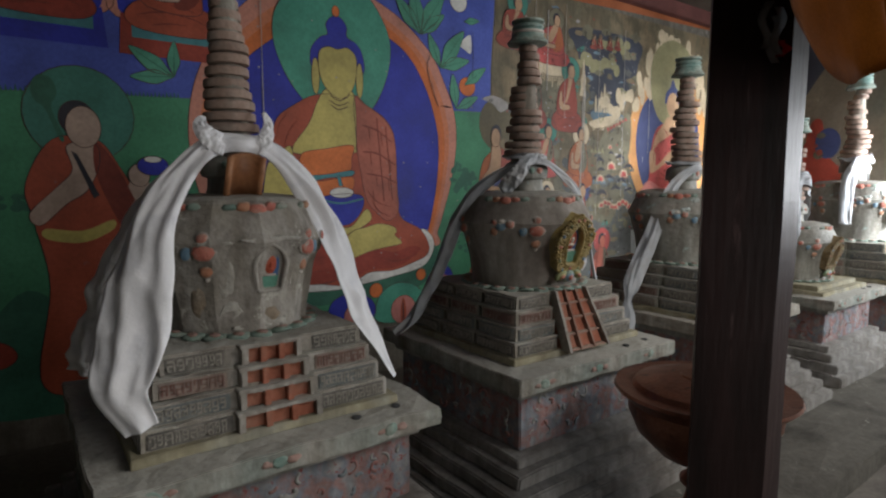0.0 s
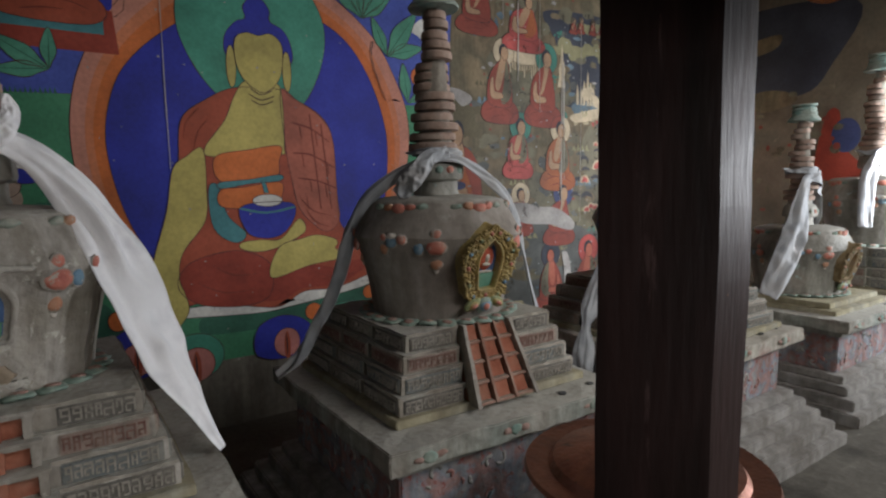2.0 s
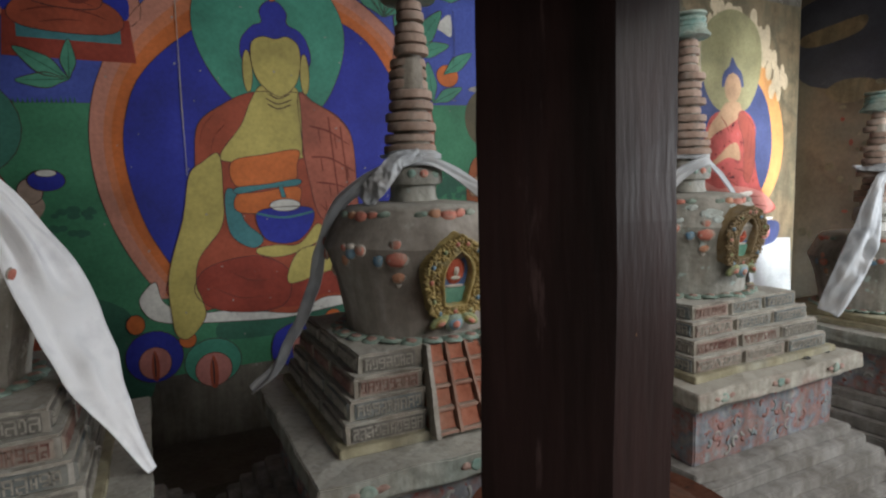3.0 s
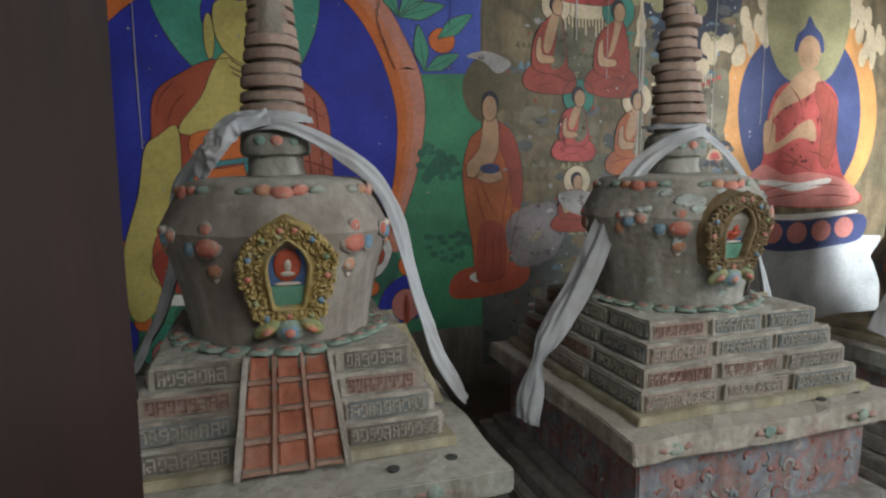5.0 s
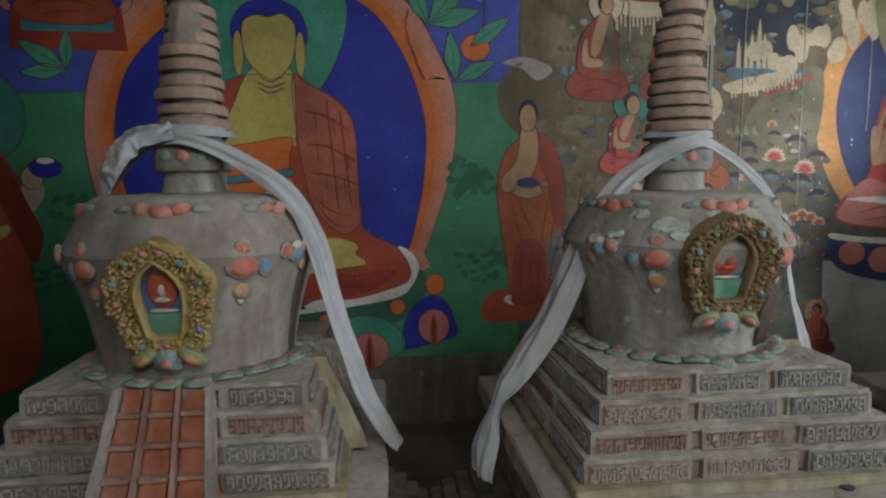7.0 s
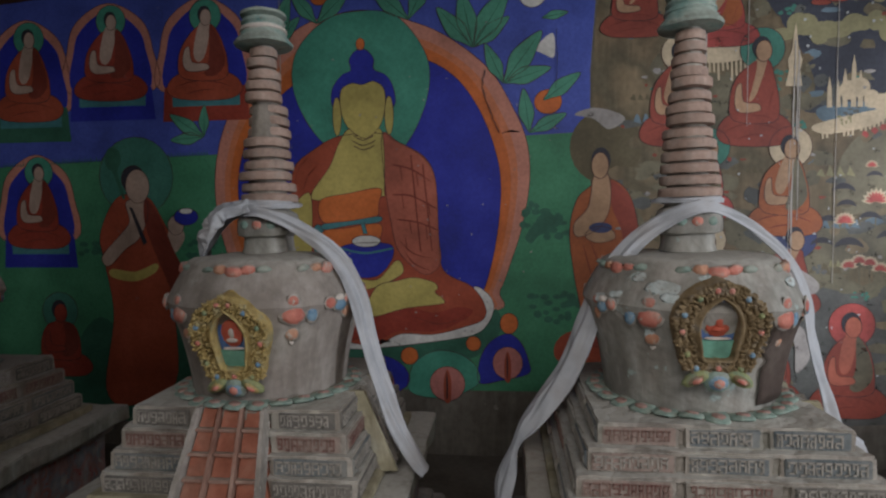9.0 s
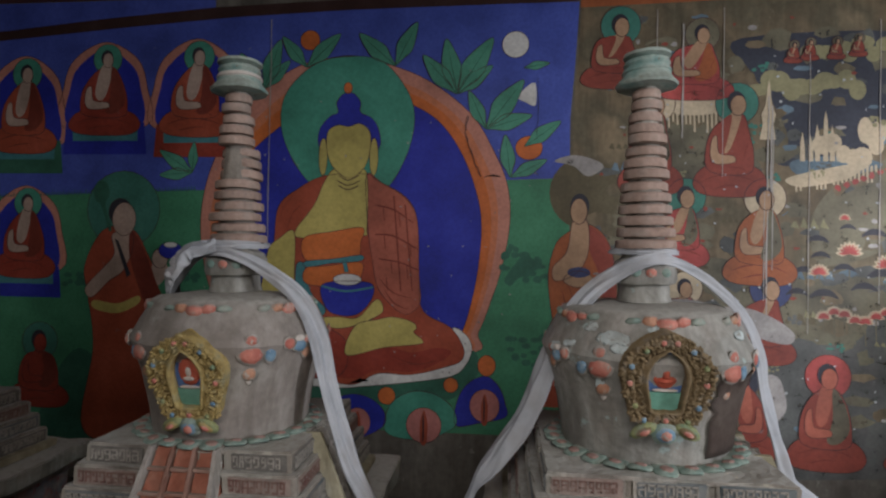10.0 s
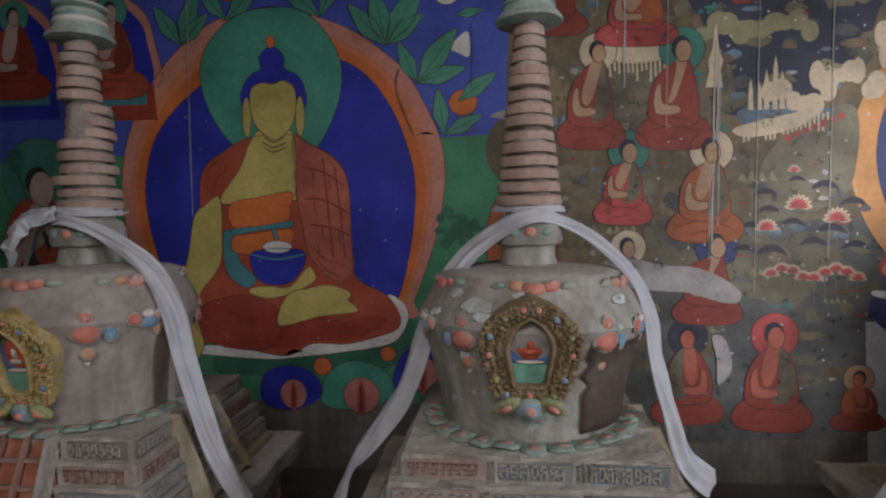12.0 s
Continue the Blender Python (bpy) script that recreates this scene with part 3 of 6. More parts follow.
def stupa(name, at, style, label, seed):
    rng = random.Random(seed)
    s = thing(name, label, "stupa", at, "stupas in a row")
    clay = CLAY_WORN if style == "niche" else CLAY
    low, wide = style == "low", style == "wide"
    if wide:
        style = "plain"
    # stepped foot
    for i, (h, z0, z1) in enumerate(((0.715, 0.0, 0.07), (0.67, 0.07, 0.13), (0.62, 0.13, 0.19), (0.565, 0.19, 0.25), (0.52, 0.25, 0.29))):
        if low and i == 0 or wide and i < 2:
            continue
        part("base_step", worn(box(-h, h, -h, h, z0 if i > 1 or not low else -0.06, z1, 0.008, 7), 0.007, 5, i + seed), STEP, s)
    part("plinth", worn(box(-0.46, 0.46, -0.46, 0.46, 0.29, 0.525, 0.006, 7), 0.004, 5, seed), PLINTH, s, "plinth painted with faded red scrollwork")
    for face in (0, 1, 3):
        m = Matrix.Rotation(face * math.pi / 2, 4, 'Z') @ Matrix.Translation((0, -0.461, 0))
        for mt, count in ((SCROLL_RED, 15), (SCROLL_PALE, 10), (SCROLL_BLUE, 8)):
            for j in range(count):
                cx, cz = rng.uniform(-0.43, 0.43), rng.uniform(0.325, 0.495)
                a0, turns, r0 = rng.uniform(0, 6.3), rng.uniform(1.2, 4.4) * rng.choice((-1, 1)), rng.uniform(0.010, 0.030)
                pts = [Vector((cx + r0 * (0.5 + q / 14) * math.cos(a0 + turns * q / 9) + rng.uniform(-0.002, 0.002), 0, cz + r0 * (0.5 + q / 14) * math.sin(a0 + turns * q / 9))) for q in range(10)]
                bm = tube(pts, rng.uniform(0.004, 0.010), 5)
                bmesh.ops.transform(bm, matrix=m @ Matrix.Diagonal((1, 0.14, 1, 1)), verts=bm.verts)
                part("scroll", bm, mt, s)
    part("plinth_cornice", worn(box(-0.49, 0.49, -0.49, 0.49, 0.525, 0.565, 0.008, 5), 0.003, 6, seed), CLAY_GREEN, s)
    part("slab", worn(box(-0.535, 0.535, -0.545, 0.535, 0.565, 0.635, 0.014, 15), 0.010, 6, seed), SLAB_PALE if style == "plain" else SLAB, s, "overhanging slab with faded paint")
    for x in (-0.40, -0.05, 0.33):
        for k, mt, r in ((-1, CORAL_DUSTY, 0.016), (0, TEAL_B, 0.021), (1, CORAL_DUSTY, 0.018)):
            part("slab_boss", worn(blob(r * 1.25, 0.005, r * (0.7 if k else 0.95), at=(x + k * 0.040, -0.546, 0.600), seg=10), 0.006, 30, x + k), mt, s)
    # solid dark discs: the shade of small holes is put into their colour
    for x, y_ in ((0.40, -0.46), (0.24, -0.47)):
        hole = part("hole_shade_disc", lathe([(0.014, 0.630), (0.017, 0.637), (0.014, 0.6385)], 14), HOLE_SHADE, s, "dark disc on the slab, coloured as the shade inside a small hole")
        hole.location = (x, y_, 0.003)
    hs0, shift = {"plain": (0.435, 0.0), "stair": (0.405, 0.035)}.get(style, (0.40, 0.0))
    part("moulding", worn(box(-hs0 - 0.03, hs0 + 0.03, -hs0 - 0.03 + shift, hs0 + 0.03, 0.635, 0.665, 0.008, 7), 0.004, 6, seed), MOULDING, s, "ochre moulding")
    z = 0.665
    tiers = 4
    hs = {"plain": [0.435, 0.41, 0.378, 0.343], "stair": [0.405, 0.385, 0.362, 0.338]}.get(style, [0.40, 0.38, 0.355, 0.33])
    back = 0.035 if style == "stair" else 0.0
    if low:
        part("moulding", worn(box(-0.37, 0.37, -0.37, 0.37, 0.665, 0.70, 0.008, 7), 0.004, 6, seed), MOULDING, s)
        z, tiers = 0.70, 0
    th = 0.0625
    for i in range(tiers):
        h = hs[i]
        g = (0.0, 0.36, 0.30) if style == "niche" else (0.014, 0.36, 0.30)
        t = part("tier", worn(prism(tier_plan(h, *g), z, z + th - 0.008, 0.003), 0.005, 12, seed + i), clay, s)
        lip = part("tier_lip", worn(box(-h + 0.003, h - 0.003, -h + 0.003, h - 0.003, z + th - 0.015, z + th, 0.008, 17), 0.007, 12, seed + i), CLAY, s)
        t.location.y = lip.location.y = back
        for face in (0, 1, 3):
            m = Matrix.Rotation(face * math.pi / 2, 4, 'Z') @ Matrix.Translation((0, -h, 0))
            if face or style == "plain":
                spans = ((-h + 0.012, -h * 0.38), (-h * 0.28, h * 0.28), (h * 0.38, h - 0.012))
            else:
                spans = ((-h + 0.015, -0.145), (0.145, h - 0.015))
            for j, (a, b) in enumerate(spans):
                if style == "plain":
                    dark = j == 2 or j == 1 and i > 1
                    panel, ink = (PANEL_SLATE if i != 1 else PANEL_DARK, INK_PALE) if dark else (PANEL_RUST, INK_RED if i % 2 else INK_PALE)
                else:
                    panel = (PANEL_DARK, PANEL_SLATE, PANEL_RUST, PANEL_DARK)[i]
                    ink = (INK_PALE, INK_PALE, INK_RED, INK_PALE)[i]
                text_panel(t, a, b, z + 0.003, z + th - 0.010, m, rng, ink, panel)
        z += th
    top = z
    for face in {"stair": (0, 1), "plain": (1,)}.get(style, ()):
        red, dusty, edge = (BRICK_RED, BRICK_DUSTY, CLAY_WORN) if face == 0 else (CLAY, CLAY_WORN, MOULDING)
        turn = Matrix.Rotation(face * math.pi / 2, 4, 'Z')
        # slanting board of red compartments
        z0, z1, y0, y1 = 0.66, top + 0.004, (-0.445 if face == 0 else -0.47), (-0.318 if face == 0 else -0.355)

        def slant(u, zz):
            k = (zz - z0) / (z1 - z0)
            return Vector((u * (0.135 - 0.028 * k), y0 + (y1 - y0) * k, zz))

        def bar(name, u0, u1, za, zb, d0, d1, mt, turn=turn):
            bm = bmesh.new()
            vs = [bm.verts.new(slant(u, zz) + Vector((0, d, 0))) for d in (d0, d1) for u, zz in ((u0, za), (u1, za), (u1, zb), (u0, zb))]
            for q in ((0, 1, 2, 3), (7, 6, 5, 4), (0, 4, 5, 1), (1, 5, 6, 2), (2, 6, 7, 3), (3, 7, 4, 0)):
                bm.faces.new([vs[k] for k in q])
            bmesh.ops.subdivide_edges(bm, edges=bm.edges, cuts=3, use_grid_fill=True)
            bmesh.ops.transform(bm, matrix=turn, verts=bm.verts)
            return part(name, worn(finish(bm), 0.003, 20, seed), mt, s)
        bar("stair_back", -1, 1, z0, z1, 0.03, 0.10, red)
        for u in (-1, -0.36, 0.30, 0.96):
            bar("stair_rail", u - (0.06 if abs(u) > 0.5 else 0.038), u + (0.06 if abs(u) > 0.5 else 0.038), z0, z1, -0.012 if abs(u) > 0.5 else -0.002, 0.04, edge if abs(u) > 0.5 else dusty)
        for k in range(4):
            zz = z0 + (z1 - z0) * k / 4
            for u0, u1 in ((-0.93, -0.43), (-0.29, 0.23), (0.37, 0.89)):
                bar("stair_tread", u0, u1, zz, zz + 0.008, 0.004, 0.05, dusty)
                bar("stair_panel", u0 + 0.04, u1 - 0.04, zz + 0.010, zz + 0.060, 0.012 + 0.010 * rng.random(), 0.05, red)
    if style == "niche":
        # little red-lined cells in the front of every tier
        for i in range(4):
            h, za = hs[i], 0.665 + i * th
            w = 0.125 - 0.012 * i
            for k in range(4):
                x = -w + 2 * w * k / 3
                part("cell_wall", worn(box(x - 0.010, x + 0.010, -h - 0.034, -h + 0.004, za, za + th - 0.004, 0.002), 0.002, 30, i), CLAY_WORN if k in (0, 3) else BRICK_RED, s)
            part("cell_back", box(-w, w, -h - 0.008, -h + 0.002, za, za + th - 0.006), BRICK_RED, s)
            part("cell_roof", worn(box(-w - 0.016, w + 0.016, -h - 0.036, -h + 0.004, za + th - 0.012, za + th + 0.001, 0.003, 3), 0.003, 20, i), CLAY_WORN, s)
    # lotus collar
    zc = top
    n = 26 if style != "niche" else 22
    k_ = 0.285 if style != "niche" else 0.25
    me = to_mesh("lotus_petal", worn(blob(0.040, 0.044, 0.010, seg=12), 0.006, 30), TEAL_B)
    core = to_mesh("petal_core", worn(blob(0.020, 0.016, 0.007, seg=10), 0.004, 40), CORAL_DUSTY)
    for i in range(n):
        a = 2 * math.pi * (i + 0.5) / n
        m = Matrix.Translation((k_ * math.cos(a), k_ * math.sin(a), zc + 0.006)) @ Matrix.Rotation(a - math.pi / 2, 4, 'Z') @ Matrix.Rotation(rng.uniform(-0.2, 0.2), 4, 'X')
        p = shared("lotus_petal", me, s, m)
        shared("petal_core", core, p, Matrix.Translation((0, 0.012, 0.009)))
    # dome
    k = 0.94 if style == "niche" else 1.0
    prof = [(k * r_, zc + z_) for r_, z_ in [(0.264, -0.01), (0.267, 0.02), (0.272, 0.06), (0.283, 0.13), (0.302, 0.215), (0.328, 0.292), (0.340, 0.316), (0.336, 0.328), (0.308, 0.383), (0.276, 0.438), (0.266, 0.450), (0.245, 0.458), (0.15, 0.466), (0.05, 0.468)]]

    def radius(zz):
        for (r0, a), (r1, b) in zip(prof, prof[1:]):
            if a <= zz <= b:
                return (r0 + (r1 - r0) * (zz - a) / (b - a)) * (0.985 if style == "niche" else 1)
        return 0.3
    part("dome", lathe(prof, 72 if style != "niche" else 12, style != "niche", 0.007), {"niche": CLAY_WORN, "stair": CLAY_DOME}.get(style, CLAY_GREEN), s, "bell-shaped clay body with faded bosses")
    gilt = {"stair": GILT, "plain": GILT_OLD, "low": GILT_OLD, "niche": CLAY_WORN}[style]
    if style == "plain":
        emblem(s, (-0.012, -0.330), 0.18, zc + 0.150, zc + 0.395, 0.124, gilt, rng, 95)
    elif style == "niche":
        emblem(s, (0.03, -0.290), 0.24, zc + 0.135, zc + 0.318, 0.075, gilt, rng, 0)
    else:
        emblem(s, (0.006, -0.322), 0.27, zc + 0.092, zc + 0.352, 0.118, gilt, rng, 95)
    front = -math.pi / 2
    for k in (-1, 1):
        boss(s, radius, front + k * 0.60, zc + 0.288, 0.037, 0)
        boss(s, radius, front + k * 1.10, zc + 0.305, 0.032, 1)
        boss(s, radius, front + k * 1.9, zc + 0.288, 0.034, 0)
    for a in (front - 2.2, front - 1.1, front, front + 1.1, front + 2.2):
        for k, mt in ((-2, TEAL_B), (-1, ORANGE), (0, CORAL), (1, CORAL), (2, TEAL_B)):
            zz = zc + 0.430 - 0.006 * (k == 0)
            b = a + k * 0.165
            bm = blob(0.012, 0.024 if k else 0.032, (0.016 if abs(k) == 1 else 0.011) if k else 0.021, seg=10)
            worn(bm, 0.006, 30, a + k)
            bmesh.ops.transform(bm, matrix=Matrix.Translation(((radius(zz)) * math.cos(b), radius(zz) * math.sin(b), zz)) @ Matrix.Rotation(b, 4, 'Z'), verts=bm.verts)
            part("rim_boss", bm, mt, s)
    # neck, rings and cap

    def soft_square(a):
        return 1 + 0.10 * abs(math.sin(2 * a)) ** 2
    zn = zc + 0.47
    part("neck", lathe([(0.088, zn), (0.082, zn + 0.02), (0.080, zn + 0.055), (0.10, zn + 0.062)], 32, True, 0.004, soft_square), CLAY_GREEN, s)
    part("neck_block", lathe([(0.098, zn + 0.06), (0.103, zn + 0.075), (0.100, zn + 0.115), (0.092, zn + 0.135), (0.07, zn + 0.15), (0.07, zn + 0.18)], 32, True, 0.004, soft_square), CLAY_GREEN, s)
    for k, mt in ((-1, TEAL_B), (0, CORAL), (1, TEAL_B)):
        part("neck_boss", blob(0.018, 0.010, 0.016, at=(k * 0.045, -0.100 + abs(k) * 0.006, zn + 0.098), seg=10), mt, s)
    zr, count = zn + 0.175, 14
    step = 0.545 / count
    core_bm = lathe([(0.070, zr - 0.01), (0.032, zr + 0.55), (0.02, zr + 0.56)], 20, True)
    part("spire_core", core_bm, CLAY, s)
    for i in range(count):
        r = 0.099 - 0.052 * i / (count - 1)
        z0 = zr + i * step
        bm = lathe([(r * 0.82, z0 + 0.001), (r * 0.98, z0 + 0.002), (r, z0 + 0.008), (r * 0.99, z0 + 0.026), (r * 0.93, z0 + 0.031), (r * 0.75, z0 + 0.033)], 30, True, 0.0025)
        ob = part("spire_ring", bm, RING, s)
        ob.matrix_basis = Matrix.Translation((rng.uniform(-0.002, 0.002), rng.uniform(-0.002, 0.002), 0)) @ Matrix.Rotation(rng.uniform(-0.015, 0.015), 4, 'X')
    zt = zr + 0.546
    part("cap", lathe([(0.040, zt), (0.098, zt + 0.003), (0.101, zt + 0.010), (0.080, zt + 0.036), (0.070, zt + 0.070), (0.077, zt + 0.080), (0.072, zt + 0.092), (0.058, zt + 0.098), (0.080, zt + 0.106), (0.079, zt + 0.116), (0.02, zt + 0.122)], 32, True, 0.004), VERDIGRIS, s, "verdigris bell-shaped cap")
    part("cap_band", lathe([(0.074, zt + 0.046), (0.081, zt + 0.052), (0.076, zt + 0.064)], 32, True, 0.003), BONE if style == "stair" else VERDIGRIS, s)
    if style == "niche":
        for da, dz, w, h, mt in ((0.10, 0.06, 0.05, 0.03, TAN), (-0.42, 0.20, 0.030, 0.085, COAT), (-0.36, 0.08, 0.034, 0.045, COAT), (-0.50, 0.315, 0.055, 0.012, COAT), (0.50, 0.16, 0.022, 0.08, COAT), (0.10, 0.325, 0.11, 0.010, COAT), (-0.75, 0.12, 0.03, 0.06, TAN), (0.30, 0.035, 0.06, 0.012, COAT), (-0.1, 0.03, 0.07, 0.010, COAT)):
            b, zz = front + da, zc + dz
            bm = worn(blob(0.004, w, h, seg=12), 0.010, 26, da)
            tip = math.atan2(radius(zz - 0.02) - radius(zz + 0.02), 0.04)
            bmesh.ops.transform(bm, matrix=Matrix.Translation(((radius(zz) - 0.006) * math.cos(b), (radius(zz) - 0.006) * math.sin(b), zz)) @ Matrix.Rotation(b, 4, 'Z') @ Matrix.Rotation(-tip, 4, 'Y'), verts=bm.verts)
            part("coat_flake", bm, mt, s, "flake of pale clay coat" if mt is COAT else "bare tan clay")
    if style == "plain":
        for da, dz, w, h in ((-0.50, 0.375, 0.050, 0.022), (-0.42, 0.350, 0.030, 0.014), (-0.75, 0.40, 0.022, 0.014), (-0.15, 0.405, 0.020, 0.012), (-0.95, 0.345, 0.026, 0.012), (-1.15, 0.33, 0.020, 0.016), (-0.62, 0.24, 0.014, 0.03), (0.85, 0.385, 0.03, 0.014), (-0.30, 0.30, 0.010, 0.022)):
            b, zz = front + da, zc + dz
            bm = worn(blob(0.0035, w, h, seg=12), 0.009, 40, da)
            tip = math.atan2(radius(zz - 0.01) - radius(zz + 0.01), 0.02)
            bmesh.ops.transform(bm, matrix=Matrix.Translation((radius(zz) * math.cos(b), radius(zz) * math.sin(b), zz)) @ Matrix.Rotation(b, 4, 'Z') @ Matrix.Rotation(-tip, 4, 'Y'), verts=bm.verts)
            part("wash_flake", bm, WASH, s, "flake of pale blue-green wash")
        # bare brown plaster where the wash has come away
        bm = bmesh.new()
        rows = []
        for j in range(10):
            zz = zc + 0.03 + 0.245 * j / 9
            wob = 0.10 * noise.noise(Vector((j * 0.9, seed, 0)))
            rows.append([bm.verts.new(((radius(zz) + 0.009) * math.cos(t_), (radius(zz) + 0.009) * math.sin(t_), zz)) for t_ in [front + 0.46 + wob + 1.25 * q / 16 for q in range(17)]])
        for r0, r1 in zip(rows, rows[1:]):
            for q in range(16):
                bm.faces.new((r0[q], r0[q + 1], r1[q + 1], r1[q])).smooth = True
        bmesh.ops.solidify(bm, geom=bm.faces[:], thickness=0.012)
        part("bare_patch", bm, DARK_PATCH, s, "bare brown plaster patch")
    return s


SX = {"a": 0.63, "b": 2.10, "c": 3.545, "d": 5.20, "e": 6.66}
SY, SZ = 2.14, 0.13
stupa("stupa", (SX["a"], SY, SZ), "niche", "worn grey clay stupa with red-lined cells and a white scarf", 3)
stupa("stupa", (SX["b"], SY, SZ), "stair", "grey clay stupa with gilded niche and red ladder of compartments", 5)
stupa("stupa", (SX["c"], SY, SZ), "plain", "dusty clay stupa with script panels on all tiers", 7)
stupa("stupa", (SX["d"], SY, SZ - 0.06), "low", "pale dusty clay stupa on a plain double moulding", 9)
last = stupa("stupa", (SX["e"], SY + 0.06, SZ - 0.24), "wide", "large dusty clay stupa near the window at the row's end", 11)
last.scale = (1.22, 1.22, 1.22)


# ---------------------------------------------------------------- scarves
def scarf(ribbons, material, label, at, seed=0):
    """Silk strips laid along lines, softly pleated across, in one cloth. A ribbon is (points, width along it, pleats)."""
    bm = bmesh.new()
    across = 22
    for points, width, folds in ribbons:
        line = smooth_path(points, 14)
        n = len(line)
        rows = []
        for i, p in enumerate(line):
            u = i / (n - 1)
            d = (line[min(i + 1, n - 1)] - line[max(i - 1, 0)]).normalized()
            out = Vector((p.x, p.y - 0.30, 0.12))
            out = (out - d * out.dot(d)).normalized()
            s = d.cross(out).normalized()
            w = width(u)
            row = []
            for k in range(across + 1):
                v = k / across - 0.5
                wave = math.sin(v * folds * 2 * math.pi + 1.6 * math.sin(2.3 * u + seed) + seed)
                crease = 1 - 2.6 * abs(noise.noise(Vector((u * 9 + 1.6 * v, v * 1.5 - u * 5, seed + 7))))
                lift = w * 0.022 * wave + 0.085 * w * crease + 0.020 * w / 0.1 * noise.noise(Vector((u * 7, v * 2.6 + u * 2, seed))) + 0.07 * w * noise.noise(Vector((u * 21, v * 5 + 6 * u, seed + 3)))
                row.append(p + s * (v * w * (1 + 0.12 * noise.noise(Vector((u * 5, seed, 2 * v))))) + out * (lift - 0.35 * w * (2 * v) ** 2 * 0.35))
            rows.append(row)
        sides = []
        for side in (0, 1):
            vs = []
            for i, row in enumerate(rows):
                vs.append([bm.verts.new(q - Vector((q.x, q.y - 0.3, 0.1)).normalized() * 0.003 * side) for q in row])
            for a, b in zip(vs, vs[1:]):
                for k in range(across):
                    bm.faces.new((a[k], a[k + 1], b[k + 1], b[k]))
            sides.append(vs)
        border = [(0, k) for k in range(across)] + [(i, across) for i in range(n - 1)] + [(n - 1, k) for k in range(across, 0, -1)] + [(i, 0) for i in range(n - 1, 0, -1)]
        for a, b in zip(border, border[1:] + border[:1]):
            bm.faces.new((sides[0][a[0]][a[1]], sides[0][b[0]][b[1]], sides[1][b[0]][b[1]], sides[1][a[0]][a[1]]))
    finish(bm, True)
    return solid("offering_scarf", bm, material, label, "scarf", "", at)


def spread(neck, tail, left=1.0, right=1.0):
    """Narrow where it is tied, wider towards the two ends."""
    return lambda u: neck + (tail - neck) * min(1, 2.4 * max(0, abs(2 * u - 1) - 0.05)) * (1 - 0.55 * abs(2 * u - 1) ** 5) * (left if u < 0.5 else right)


NECK_LOOP = [(0.105 * math.cos(a), 0.105 * math.sin(a), 1.555) for a in [math.pi * (-0.5 + 2 * i / 14) for i in range(15)]]
scarf([([(-0.40, -0.43, 0.74), (-0.445, -0.42, 0.86), (-0.405, -0.39, 0.99), (-0.37, -0.34, 1.15), (-0.315, -0.27, 1.31), (-0.19, -0.14, 1.47), (-0.09, -0.11, 1.55), (0, -0.125, 1.56), (0.10, -0.11, 1.545), (0.20, -0.125, 1.46), (0.295, -0.15, 1.31), (0.36, -0.165, 1.14), (0.415, -0.17, 0.97), (0.475, -0.20, 0.82), (0.545, -0.225, 0.655)], lambda u: 0.07 + 0.135 * math.exp(-((u - 0.17) / 0.13) ** 2) + 0.125 * math.exp(-((u - 0.80) / 0.13) ** 2) - 0.05 * max(0, (u - 0.88) / 0.12), 1.4),
       ([(-0.50, -0.13, 0.84), (-0.47, -0.13, 0.98), (-0.41, -0.12, 1.15), (-0.33, -0.11, 1.30), (-0.24, -0.10, 1.42), (-0.12, -0.08, 1.53)], lambda u: 0.17 - 0.12 * u, 2.0),
       (NECK_LOOP, lambda u: 0.05, 2),
       ([(-0.05, -0.12, 1.55), (-0.10, -0.13, 1.57), (-0.13, -0.12, 1.61), (-0.115, -0.09, 1.645)], lambda u: 0.075 - 0.055 * u ** 2, 1),
       ([(0.04, -0.12, 1.55), (0.08, -0.13, 1.57), (0.105, -0.11, 1.62), (0.095, -0.09, 1.67)], lambda u: 0.065 - 0.05 * u ** 2, 1)],
      SILK, "broad white silk scarf tied round a stupa's neck", (SX["a"], SY, SZ), 1)
scarf([([(-0.575, 0.36, 0.65), (-0.516, 0.324, 0.71), (-0.45, 0.30, 0.82), (-0.405, 0.278, 0.91), (-0.35, 0.25, 1.03), (-0.325, 0.21, 1.15), (-0.31, 0.15, 1.26), (-0.285, 0.07, 1.37), (-0.20, 0.0, 1.455), (-0.10, -0.07, 1.515), (0, -0.12, 1.53), (0.10, -0.11, 1.50), (0.185, -0.11, 1.452), (0.287, -0.11, 1.372), (0.354, -0.11, 1.248), (0.387, -0.11, 1.10), (0.428, -0.11, 0.955), (0.477, -0.11, 0.81), (0.545, -0.11, 0.69), (0.575, -0.10, 0.645)], spread(0.035, 0.07, 2.0, 1.0), 1.5),
       (NECK_LOOP, lambda u: 0.03, 2),
       ([(-0.02, -0.12, 1.55), (-0.11, -0.13, 1.53), (-0.16, -0.13, 1.475), (-0.20, -0.11, 1.43), (-0.215, -0.06, 1.385)], lambda u: 0.045 + 0.06 * u - 0.04 * u ** 4, 1.5)],
      SILK_DUSTY, "greyish white silk scarf round the neck of a stupa", (SX["b"], SY, SZ), 2)
